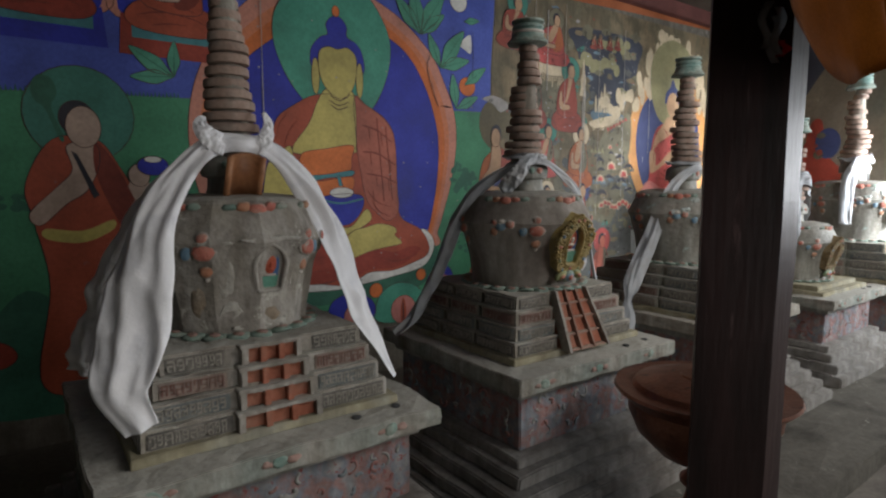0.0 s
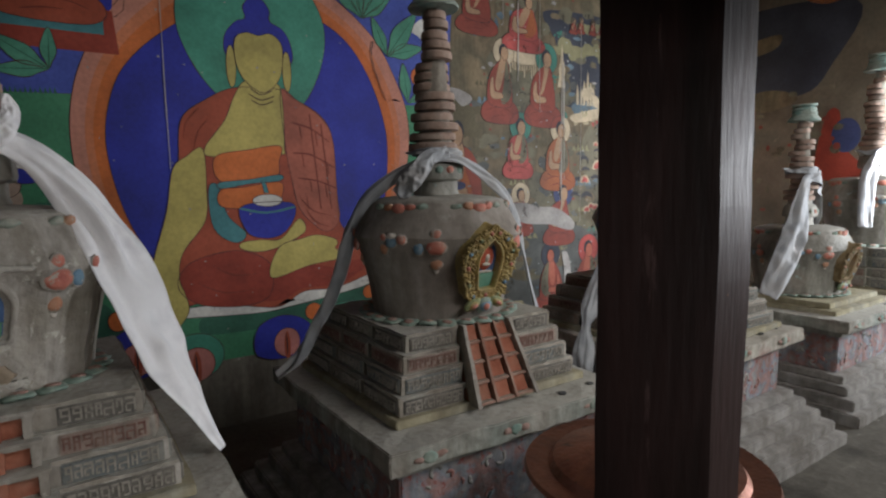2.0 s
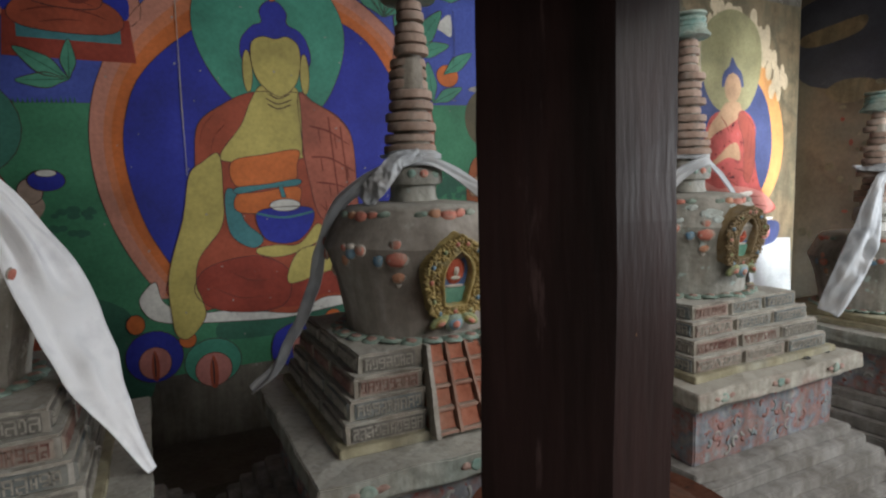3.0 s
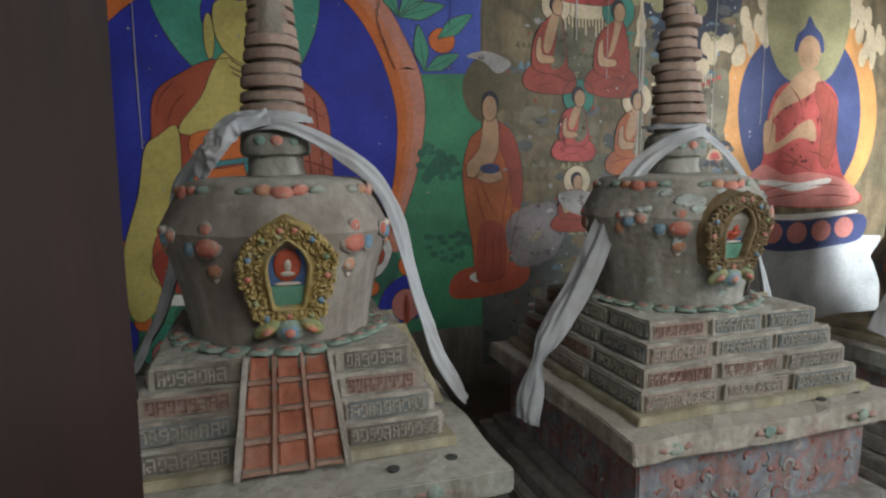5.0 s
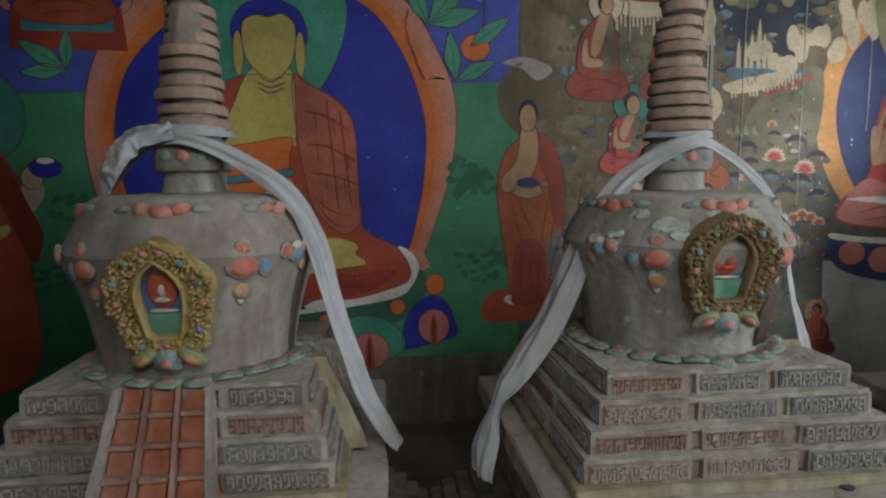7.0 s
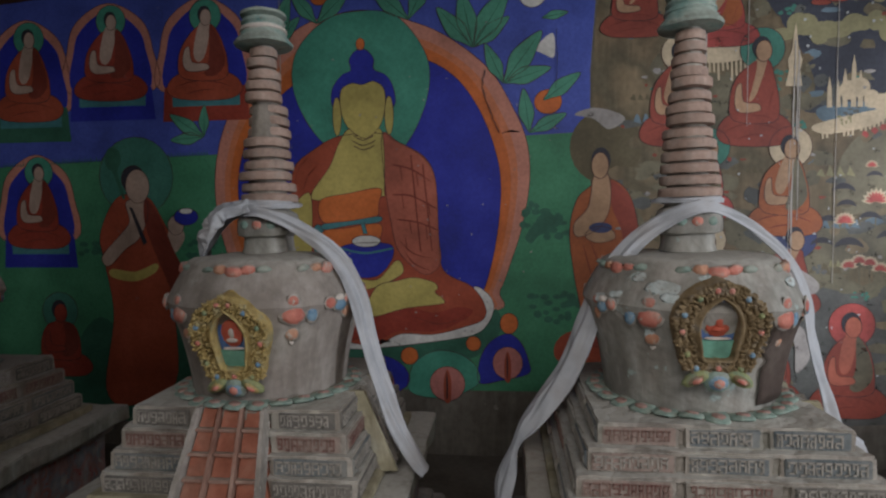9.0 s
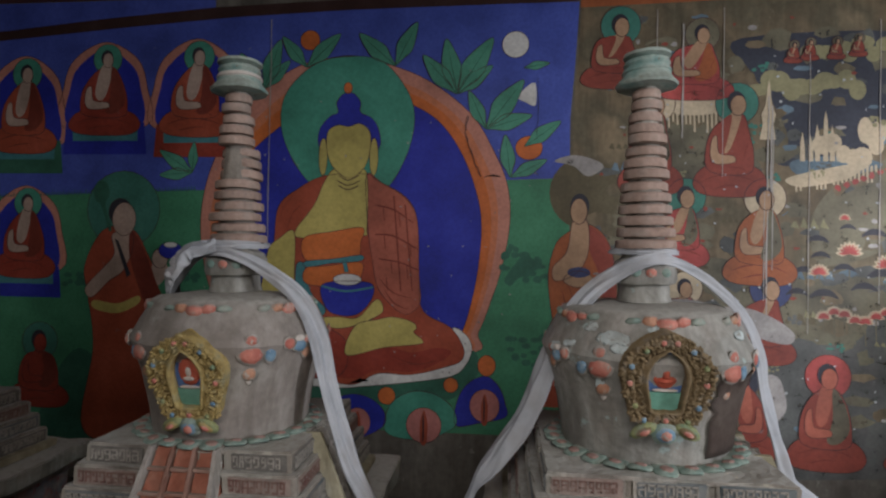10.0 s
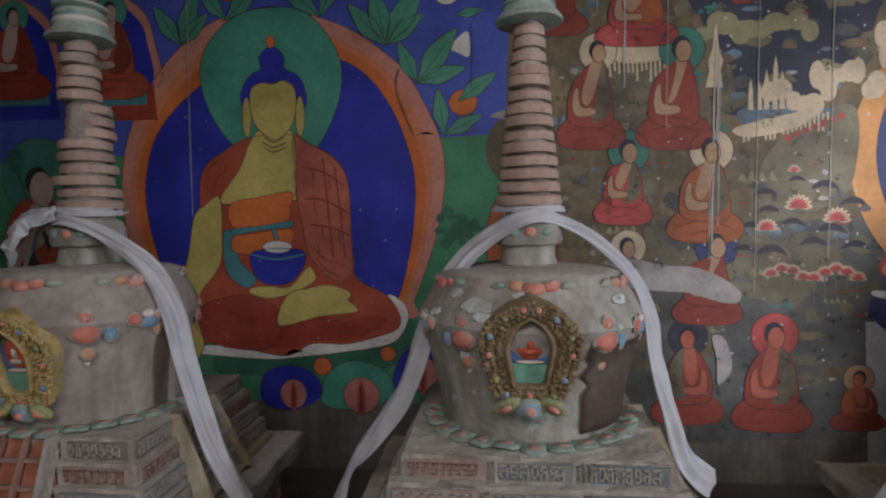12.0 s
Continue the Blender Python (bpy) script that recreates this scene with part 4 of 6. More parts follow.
scarf([([(-0.625, -0.04, 0.50), (-0.61, -0.04, 0.60), (-0.565, -0.02, 0.73), (-0.49, 0.0, 0.845), (-0.405, 0.0, 0.97), (-0.345, -0.02, 1.105), (-0.29, -0.04, 1.26), (-0.20, -0.06, 1.40), (-0.105, -0.08, 1.48), (0, -0.115, 1.53), (0.105, -0.07, 1.512), (0.21, -0.05, 1.452), (0.305, -0.05, 1.36), (0.355, -0.05, 1.235), (0.375, -0.05, 1.10), (0.425, -0.05, 0.94), (0.475, -0.05, 0.80), (0.54, -0.05, 0.735)], lambda u: 0.035 + (0.064 if u < 0.58 else 0.048) * min(1, 3 * abs(u - 0.58)) + (0.02 if u > 0.5 else 0.01) * min(1, 6 * max(0, abs(u - 0.58) - 0.15)) - 0.066 * math.exp(-((u - 0.11) / 0.03) ** 2), 1.5),
       (NECK_LOOP, lambda u: 0.028, 2)],
      SILK_DUSTY, "dusty blue-grey silk scarf gathered at one end", (SX["c"], SY, SZ), 3)
scarf([([(-0.70, -0.15, 0.76), (-0.59, -0.17, 0.91), (-0.48, -0.17, 1.06), (-0.38, -0.16, 1.20), (-0.24, -0.13, 1.37), (-0.10, -0.09, 1.49), (0, -0.12, 1.50), (0.10, -0.06, 1.48), (0.25, 0, 1.40), (0.36, 0.05, 1.20), (0.40, 0.10, 0.90)], spread(0.06, 0.16), 1.5), (NECK_LOOP[:], lambda u: 0.05, 2)],
      SILK_DUSTY, "white silk scarf hanging loose beside a stupa", (SX["d"], SY, SZ - 0.06), 4)
last_scarf = scarf([([(-0.40, -0.10, 1.05), (-0.33, -0.08, 1.34), (-0.20, -0.08, 1.48), (-0.10, -0.08, 1.545), (0, -0.12, 1.555), (0.10, -0.06, 1.545), (0.28, 0.0, 1.44), (0.37, 0.05, 1.2)], spread(0.06, 0.11), 1.5), (NECK_LOOP, lambda u: 0.05, 2)],
      SILK_DUSTY, "white silk scarf on the shoulders of a stupa", (SX["e"], SY + 0.06, SZ - 0.24), 5)
last_scarf.scale = (1.22, 1.22, 1.22)

# curved tile leaning on the shoulder of the first stupa
bm = bmesh.new()
arc = [(0.052 * math.cos(a), 0.040 * math.sin(a)) for a in [math.pi * (i / 12) for i in range(13)]]
inner = [(x * 0.72, y * 0.66) for x, y in reversed(arc)]
lo = [bm.verts.new((x, 0, y)) for x, y in arc + inner]
hi = [bm.verts.new((x, 0.13, y)) for x, y in arc + inner]
for i in range(len(lo)):
    bm.faces.new((lo[i], lo[(i + 1) % len(lo)], hi[(i + 1) % len(lo)], hi[i]))
for v_ in (lo, hi):
    for i in range(12):
        bm.faces.new((v_[i], v_[i + 1], v_[-2 - i], v_[-1 - i]))
bmesh.ops.transform(bm, matrix=Matrix.Rotation(radians(-62), 4, 'X'), verts=bm.verts)
bmesh.ops.scale(bm, vec=(1.25, 1.25, 1.25), verts=bm.verts)
solid("curved_tile", finish(worn(bm, 0.002, 20), True), TILE, "curved brown clay tile leaning on a stupa's neck", "tile", "", (SX["a"] - 0.01, SY - 0.215, SZ + 1.50))

# ---------------------------------------------------------------- copper butter lamp vessel
v = thing("butter_lamp", "large lidded copper butter lamp on a stem", "butter lamp", (2.16, 1.17, 0.13))
part("foot", lathe([(0.20, 0), (0.21, 0.02), (0.12, 0.06), (0.06, 0.12), (0.045, 0.18), (0.075, 0.21), (0.075, 0.23), (0.045, 0.26), (0.06, 0.31)], 40), COPPER, v)
part("bowl", lathe([(0.06, 0.30), (0.17, 0.34), (0.25, 0.42), (0.285, 0.50), (0.29, 0.55), (0.33, 0.585), (0.345, 0.60), (0.34, 0.612), (0.27, 0.605)], 56), COPPER, v)
part("lid", lathe([(0.275, 0.604), (0.26, 0.625), (0.17, 0.645), (0.09, 0.655), (0.085, 0.66), (0.03, 0.662)], 48), COPPER, v, "shallow copper lid")
part("lid_knob", lathe([(0.035, 0.655), (0.03, 0.67), (0.045, 0.685), (0.04, 0.70), (0.01, 0.705)], 24), WOOD, v, "dark knob")

# ---------------------------------------------------------------- orange cloth under the beam
bm = bmesh.new()
cols, rows_ = 60, 30
grid = []
for i in range(cols + 1):
    u = i / cols
    x = 1.42 + 0.72 * u
    low = 1.80 + 1.2 * max(0, 0.4 - u) ** 2 + 0.30 * max(0, u - 0.42) ** 1.5
    col = []
    for k in range(rows_ + 1):
        w = k / rows_
        z = 3.2 + (low - 3.2) * w
        belly = math.sin(math.pi * min(1, w * 1.02)) * 0.06 + 0.10 * w ** 3
        fold = 0.022 * math.sin(9 * w * (1 + 0.4 * u) - 4 * (u - 0.3) ** 2 * 6) * w + 0.015 * noise.noise(Vector((u * 5, w * 6, 1)))
        col.append(bm.verts.new((x + 0.02 * math.sin(6 * w), 0.77 - 0.10 * w - belly * 0.6 + fold, z)))
    grid.append(col)
for a, b in zip(grid, grid[1:]):
    for k in range(rows_):
        f = bm.faces.new((a[k], a[k + 1], b[k + 1], b[k]))
        f.smooth = True
bmesh.ops.solidify(bm, geom=bm.faces[:], thickness=0.006)
solid("beam_cloth", bm, ORANGE_CLOTH, "orange cloth swag hanging from the beam by the pillar", "cloth")

# strips of cloth tied to the pillar
ties = thing("tied_ribbons", "short white and red cloth strips tied to the pillar", "ribbon", (1.762, 0.806, 1.86))
for i, (dx, dz, mt) in enumerate(((0.0, 0.13, SILK_DUSTY), (-0.022, 0.17, SILK_DUSTY), (0.03, 0.06, RED_CLOTH), (0.015, 0.15, SILK_DUSTY))):
    bm = bmesh.new()
    rows = []
    for j in range(9):
        z_ = dz + 0.03 - (0.045 if mt is RED_CLOTH else 0.13) * j / 8
        wob = 0.010 * math.sin(j * 0.9 + i * 2)
        rows.append([bm.verts.new(((dx + q * 0.022 + wob) * 0.59 - 0.010 - 0.004 * i, -(dx + q * 0.022 + wob) * 0.81 - 0.006, z_)) for q in (-0.5, -0.1, 0.3, 0.5)])
    for r0, r1 in zip(rows, rows[1:]):
        for q in range(3):
            bm.faces.new((r0[q], r0[q + 1], r1[q + 1], r1[q])).smooth = True
    bmesh.ops.solidify(bm, geom=bm.faces[:], thickness=0.003)
    part("strip", bm, mt, ties, "red strip" if mt is RED_CLOTH else "")
# ---------------------------------------------------------------- murals, as plain shapes of paint
mural = thing("mural_panel", "bright wall painting of a great orange ring on blue and green", "mural", (0, WALL_Y, 0), "", "structure")
old = thing("old_mural_panel", "faded old wall painting with clouds, halos and red forms", "mural", (0, WALL_Y, 0), "", "structure")
east = thing("end_mural_panel", "smoke-dark faded painting on the end wall", "mural", (END_X, 0, 0), "", "structure")
east.rotation_euler = (0, 0, radians(-90))


strokes = [0]


def flat(name, pts, material, parent, layer, smooth=True, steps=6, line=False):
    """A shape of paint, a hair thick, on the wall plane at a given layer."""
    p = smooth_path([(x, 0, z) for x, z in pts], steps, True) if smooth else [Vector((x, 0, z)) for x, z in pts]
    bm = bmesh.new()
    strokes[0] += 1
    y = -0.003 - 0.0010 * layer - 0.00005 * (strokes[0] % 15)
    f = bm.faces.new([bm.verts.new((q.x, y, q.z)) for q in p])
    f.normal_update()
    if f.normal.y > 0:
        bmesh.ops.reverse_faces(bm, faces=[f])
    bmesh.ops.triangulate(bm, faces=bm.faces[:])
    g = bmesh.ops.extrude_face_region(bm, geom=bm.faces[:])
    bmesh.ops.translate(bm, vec=(0, 0.0009, 0), verts=[v for v in g["geom"] if isinstance(v, bmesh.types.BMVert)])
    ob = part(name, finish(bm), material, parent)
    if line:
        ink = bmesh.new()
        yy, n = y - 0.0008, len(p)
        pairs = []
        for i in range(n):
            d = p[(i + 1) % n] - p[i - 1]
            o = Vector((d.z, 0, -d.x)).normalized() * (0.0022 + 0.0012 * noise.noise(p[i] * 9))
            pairs.append((ink.verts.new((p[i].x + o.x, yy, p[i].z + o.z)), ink.verts.new((p[i].x - o.x, yy, p[i].z - o.z))))
        for i in range(n):
            a, b = pairs[i], pairs[(i + 1) % n]
            ink.faces.new((a[0], a[1], b[1], b[0]))
        part("ink_line", finish(ink), P_LINE, ob)
    return ob


def oval(cx, cz, rx, rz, n=28, a0=0.0, a1=2 * math.pi):
    return [(cx + rx * math.cos(a0 + (a1 - a0) * i / n), cz + rz * math.sin(a0 + (a1 - a0) * i / n)) for i in range(n)]


def shape_mesh(name, outlines, material, parent, layer):
    """Several like strokes of paint in one part."""
    bm = bmesh.new()
    strokes[0] += 1
    for i, p in enumerate(outlines):
        y = -0.003 - 0.0010 * layer - 0.00005 * (strokes[0] % 15) - 0.000006 * (i % 160)
        f = bm.faces.new([bm.verts.new((x, y, z)) for x, z in p])
        f.normal_update()
        if f.normal.y > 0:
            bmesh.ops.reverse_faces(bm, faces=[f])
    g = bmesh.ops.extrude_face_region(bm, geom=bm.faces[:])
    bmesh.ops.translate(bm, vec=(0, 0.0009, 0), verts=[v for v in g["geom"] if isinstance(v, bmesh.types.BMVert)])
    return part(name, finish(bm), material, parent)


P_BLUE = paint("mural_sky_blue", (0.065, 0.10, 0.42))
P_DEEP = paint("mural_deep_blue", (0.022, 0.032, 0.34))
P_GREEN = paint("mural_green", (0.055, 0.24, 0.125))
P_LEAFD = paint("mural_dark_green", (0.035, 0.14, 0.09))
P_LEAF = paint("mural_leaf_green", (0.075, 0.29, 0.19))
P_HALO = paint("mural_halo_green", (0.06, 0.29, 0.20))
P_HALOD = paint("mural_dull_green", (0.05, 0.20, 0.15))
P_TEAL = paint("mural_teal", (0.06, 0.22, 0.24))
P_RING = paint("mural_ring_salmon", (0.56, 0.24, 0.17))
P_RINGD = paint("mural_orange", (0.60, 0.155, 0.035))
P_RINGM = paint("mural_ring_warm", (0.60, 0.20, 0.09))
P_LINE = paint("mural_ink_line", (0.06, 0.025, 0.025))
P_BORDER = paint("smoked_border", (0.05, 0.022, 0.018))
P_RED = paint("mural_dark_red", (0.30, 0.045, 0.025))
P_ROBE = paint("mural_robe_red", (0.37, 0.075, 0.035))
P_ROBE2 = paint("mural_robe_light_red", (0.41, 0.115, 0.07))
P_ROBED = paint("mural_fold_line", (0.19, 0.035, 0.02))
P_YEL = paint("mural_yellow", (0.50, 0.42, 0.12))
P_WHITE = paint("mural_white", (0.70, 0.69, 0.64))
P_PINK = paint("mural_rose", (0.52, 0.20, 0.17))
P_SKIN = paint("mural_pale_tone", (0.46, 0.34, 0.27))
P_DARK = paint("mural_black", (0.03, 0.03, 0.04))
P_NAVY = paint("old_mural_night_blue", (0.038, 0.043, 0.06), 0.2)
P_NAVYB = paint("old_mural_indigo", (0.045, 0.06, 0.15), 0.24)
P_OLIVE = paint("old_mural_olive", (0.15, 0.135, 0.085), 0.3)
P_HALO_OLD = paint("old_mural_brown_halo", (0.115, 0.095, 0.05), 0.24)
P_OLIVEL = paint("old_mural_light_olive", (0.27, 0.25, 0.13), 0.24)
P_GREY = paint("old_mural_grey_green", (0.095, 0.10, 0.092), 0.4)
P_GREYL = paint("bare_grey_plaster", (0.33, 0.31, 0.29), 0.4)
P_SMEAR = paint("grey_violet_smear", (0.19, 0.165, 0.165), 0.3)
P_WATER = paint("old_mural_water_blue", (0.12, 0.18, 0.22), 0.4)
P_CREAM = paint("old_mural_cream", (0.56, 0.46, 0.31), 0.24)
P_ORANGE = paint("old_mural_orange", (0.36, 0.105, 0.035), 0.24)
P_RINGO = paint("old_mural_ring", (0.56, 0.27, 0.09), 0.24)
P_ROSE = paint("old_mural_crimson", (0.40, 0.07, 0.06), 0.3)
P_OLDRED = paint("old_mural_red", (0.27, 0.055, 0.035), 0.24)
P_RUN = paint("chalky_water_run", (0.43, 0.40, 0.36), 0.24)
P_SKIN2 = paint("old_mural_flesh", (0.42, 0.26, 0.15), 0.24)
P_PALE = paint("old_mural_pale_wash", (0.44, 0.46, 0.46), 0.24)
P_OCHRE = surface("old_mural_ground", [(0.085, 0.072, 0.042), (0.20, 0.15, 0.088), (0.125, 0.108, 0.066), (0.26, 0.20, 0.12)], 2.2, 0.65, 0.08, 30, wear=(0.34, 0.28, 0.20), wear_at=0.66, spec=0.35, drip=0.45)

flat("blue_ground", [(-2.5, 1.97), (3.50, 2.19), (3.50, 2.6), (3.53, 3.0), (3.55, 3.37), (-2.5, 3.37)], P_BLUE, mural, 0, False)
flat("green_ground", [(-2.5, 0.42), (3.56, 0.46), (3.52, 1.5), (3.49, 2.187), (-2.5, 1.967)], P_GREEN, mural, 0, False)
flat("ochre_ground", [(3.57, 0.42), (7.41, 0.42), (7.41, 3.36), (3.565, 3.36), (3.545, 3.0), (3.515, 2.6), (3.51, 1.5)], P_OCHRE, old, 0, False)
flat("dark_border", [(-2.5, 3.05), (-0.6, 3.20), (0.3, 3.27), (1.15, 3.325), (2.0, 3.355), (3.54, 3.37), (3.54, 3.44), (2.0, 3.43), (1.0, 3.40), (0.1, 3.335), (-0.6, 3.27), (-2.5, 3.13)], P_BORDER, mural, 8, False)
flat("upper_blue_band", [(-2.5, 3.13), (-0.6, 3.27), (0.1, 3.335), (1.0, 3.40), (1.0, 3.47), (-2.5, 3.47)], P_BLUE, mural, 7, False)
flat("red_border", [(3.56, 3.33), (4.6, 3.36), (5.5, 3.40), (7.4, 3.46), (7.4, 3.54), (5.5, 3.49), (3.56, 3.42)], P_ORANGE, old, 1, False)
RING_OUT = [(1.60, 2.96), (1.83, 3.02), (2.02, 3.035), (2.22, 2.985), (2.53, 2.86), (2.83, 2.63), (2.99, 2.38), (3.09, 2.14), (3.11, 1.88), (3.06, 1.58), (2.99, 1.35), (2.91, 1.14), (2.80, 0.99), (1.34, 0.93), (1.21, 0.99), (1.09, 1.18), (1.0, 1.39), (0.94, 1.62), (0.92, 1.86), (0.94, 2.07), (1.0, 2.28), (1.13, 2.54), (1.35, 2.79)]
RING_IN = [(1.66, 2.66), (1.83, 2.73), (2.02, 2.75), (2.20, 2.74), (2.45, 2.68), (2.64, 2.55), (2.79, 2.33), (2.89, 2.06), (2.92, 1.84), (2.90, 1.56), (2.85, 1.30), (2.79, 1.12), (2.70, 1.01), (1.44, 0.95), (1.36, 1.04), (1.25, 1.22), (1.17, 1.40), (1.11, 1.64), (1.09, 1.86), (1.12, 2.06), (1.19, 2.24), (1.32, 2.40), (1.50, 2.55)]
for i, (k, mt) in enumerate(((0.0, P_RING), (0.42, P_RINGM), (0.66, P_RINGD), (1.0, P_DEEP))):
    flat(("ring", "ring_middle_band", "ring_inner_band", "field")[i], [(a + (c_ - a) * k, b + (d - b) * k) for (a, b), (c_, d) in zip(RING_OUT, RING_IN)], mt, mural, 1 + 0.7 * i, True, line=i in (0, 3))
flat("halo", [(1.98, 3.03), (2.22, 2.99), (2.4, 2.78), (2.45, 2.57), (2.39, 2.32), (2.25, 2.1), (2.0, 1.98), (1.75, 2.12), (1.59, 2.31), (1.5, 2.56), (1.54, 2.79), (1.74, 2.98)], P_HALO, mural, 4, True, line=True)
flat("seat_band", [(1.55, 0.64), (1.59, 0.78), (1.91, 0.77), (2.3, 0.78), (2.77, 0.87), (2.88, 1.02), (2.92, 0.89), (2.84, 0.78), (2.69, 0.67), (2.27, 0.63), (1.91, 0.62)], P_LEAFD, mural, 3, True)
flat("cushion", [(1.91, 0.73), (2.15, 0.75), (2.46, 0.79), (2.73, 0.84), (2.83, 0.92), (2.87, 1.04), (2.82, 1.13), (2.73, 1.16), (2.71, 0.96), (2.46, 0.87), (2.07, 0.84), (1.42, 0.82), (1.29, 0.87), (1.23, 0.93), (1.2, 1.04), (1.11, 0.94), (1.15, 0.83), (1.25, 0.78), (1.41, 0.76)], P_WHITE, mural, 5, True, line=True)
flat("robe", [(1.83, 2.2), (1.64, 2.11), (1.5, 1.99), (1.47, 1.77), (1.46, 1.5), (1.45, 1.26), (1.34, 1.14), (1.26, 0.98), (1.38, 0.83), (1.59, 0.84), (1.91, 0.77), (2.07, 0.76), (2.23, 0.84), (2.46, 0.84), (2.69, 0.9), (2.8, 0.95), (2.81, 1.04), (2.72, 1.17), (2.53, 1.28), (2.5, 1.52), (2.48, 1.9), (2.39, 2.06), (2.19, 2.17), (2.12, 2.21)], P_ROBE, mural, 6, True, line=True)
flat("robe_shoulder", [(2.12, 2.2), (2.23, 2.15), (2.39, 2.05), (2.48, 1.9), (2.5, 1.52), (2.51, 1.33), (2.41, 1.25), (2.29, 1.33), (2.21, 1.44), (2.17, 1.63), (2.14, 1.82)], P_ROBE2, mural, 7, True, line=True)
flat("robe_fold", [(1.82, 1.0), (2.06, 0.97), (2.3, 1.02), (2.46, 0.99), (2.63, 1.03), (2.73, 1.0), (2.63, 0.92), (2.46, 0.86), (2.22, 0.86), (2.07, 0.8), (1.87, 0.83)], P_RED, mural, 7, True)
flat("robe_hem", [(2.2, 2.0), (2.32, 1.97), (2.44, 1.89), (2.445, 1.88), (2.32, 1.957), (2.2, 1.99)], P_ROBED, mural, 8, True)
flat("robe_hem", [(2.2, 1.8), (2.32, 1.79), (2.47, 1.71), (2.47, 1.70), (2.32, 1.778), (2.2, 1.79)], P_ROBED, mural, 8, True)
flat("robe_hem", [(2.23, 1.63), (2.36, 1.61), (2.49, 1.56), (2.49, 1.55), (2.36, 1.60), (2.23, 1.62)], P_ROBED, mural, 8, True)
flat("robe_hem", [(2.31, 2.06), (2.32, 2.06), (2.38, 1.41), (2.37, 1.41)], P_ROBED, mural, 8, False)
flat("robe_hem", [(2.39, 2.0), (2.40, 2.0), (2.458, 1.41), (2.45, 1.41)], P_ROBED, mural, 8, False)
flat("bare_arm", [(1.61, 1.81), (1.62, 1.57), (1.6, 1.36), (1.46, 1.17), (1.43, 1.01), (1.46, 0.9), (1.47, 0.79), (1.37, 0.67), (1.3, 0.7), (1.28, 0.83), (1.28, 1.08), (1.38, 1.42), (1.43, 1.68), (1.51, 1.76)], P_YEL, mural, 8, True, line=True)
flat("chest", [(1.9, 2.25), (2.09, 2.25), (2.13, 2.15), (2.13, 1.84), (2.09, 1.78), (1.69, 1.76), (1.62, 1.81), (1.75, 1.99), (1.82, 2.15)], P_YEL, mural, 7, True, line=True)
flat("sash", [(1.68, 1.76), (1.89, 1.81), (2.1, 1.84), (2.09, 1.74), (2.05, 1.63), (1.72, 1.6)], P_RINGD, mural, 8, True, line=True)
flat("sash_tie", [(1.7, 1.6), (1.89, 1.62), (2.09, 1.65), (2.09, 1.61), (1.89, 1.59), (1.71, 1.56)], P_TEAL, mural, 9, True, line=True)
flat("sash_tail", [(1.96, 1.61), (1.99, 1.61), (2.01, 1.53), (1.98, 1.53)], P_TEAL, mural, 9, False, line=True)
flat("under_robe", [(1.7, 1.55), (1.85, 1.57), (2.09, 1.6), (2.1, 1.51), (2.05, 1.44), (1.72, 1.44)], P_RINGD, mural, 8, True, line=True)
flat("under_sleeve", [(1.63, 1.56), (1.69, 1.58), (1.74, 1.39), (1.85, 1.27), (1.78, 1.21), (1.65, 1.31)], P_TEAL, mural, 7, True, line=True)
flat("bowl", [(1.81, 1.39), (1.84, 1.45), (1.99, 1.47), (2.16, 1.46), (2.19, 1.4), (2.15, 1.31), (2.07, 1.24), (1.96, 1.23), (1.86, 1.27)], P_DEEP, mural, 10, True, line=True)
flat("bowl_rice", oval(2.0, 1.48, 0.10, 0.04, 24), P_WHITE, mural, 11, False, line=True)
flat("hands_form", [(1.82, 1.21), (1.94, 1.22), (2.08, 1.22), (2.21, 1.35), (2.25, 1.26), (2.08, 1.17), (1.93, 1.14), (1.81, 1.17)], P_YEL, mural, 9, True, line=True)
flat("knee", [(1.66, 1.15), (1.84, 1.15), (2.0, 1.05), (1.99, 0.85), (1.83, 0.79), (1.55, 0.83), (1.42, 0.95), (1.48, 1.09)], P_RED, mural, 8, True, line=True)
flat("feet_form", [(2.0, 0.96), (2.06, 1.16), (2.22, 1.21), (2.33, 1.23), (2.46, 1.2), (2.49, 1.16), (2.47, 1.13), (2.53, 1.08), (2.51, 1.05), (2.27, 1.02)], P_YEL, mural, 10, True, line=True)
flat("hair", [(1.78, 2.4), (1.78, 2.52), (1.85, 2.61), (1.91, 2.64), (1.9, 2.71), (1.95, 2.77), (2.02, 2.77), (2.07, 2.71), (2.07, 2.64), (2.15, 2.6), (2.2, 2.52), (2.21, 2.4), (2.11, 2.34), (1.88, 2.34)], P_DEEP, mural, 5, True, line=True)
flat("ear", oval(1.81, 2.33, 0.03, 0.13, 24), P_YEL, mural, 6, False, line=True)
flat("ear", oval(2.17, 2.33, 0.03, 0.13, 24), P_YEL, mural, 6, False, line=True)
flat("head_form", [(1.84, 2.5), (1.91, 2.55), (1.99, 2.54), (2.07, 2.56), (2.14, 2.5), (2.14, 2.36), (2.1, 2.25), (2.0, 2.18), (1.89, 2.25), (1.84, 2.36)], P_YEL, mural, 8, True, line=True)
flat("crest", oval(1.98, 2.81, 0.03, 0.04, 24), P_RINGD, mural, 6, False, line=True)
flat("petal_blue", [(2.77, 0.51), (2.77, 0.66), (2.84, 0.79), (2.96, 0.85), (3.05, 0.79), (3.1, 0.67), (3.1, 0.58), (2.92, 0.53)], P_DEEP, mural, 6, True, line=True)
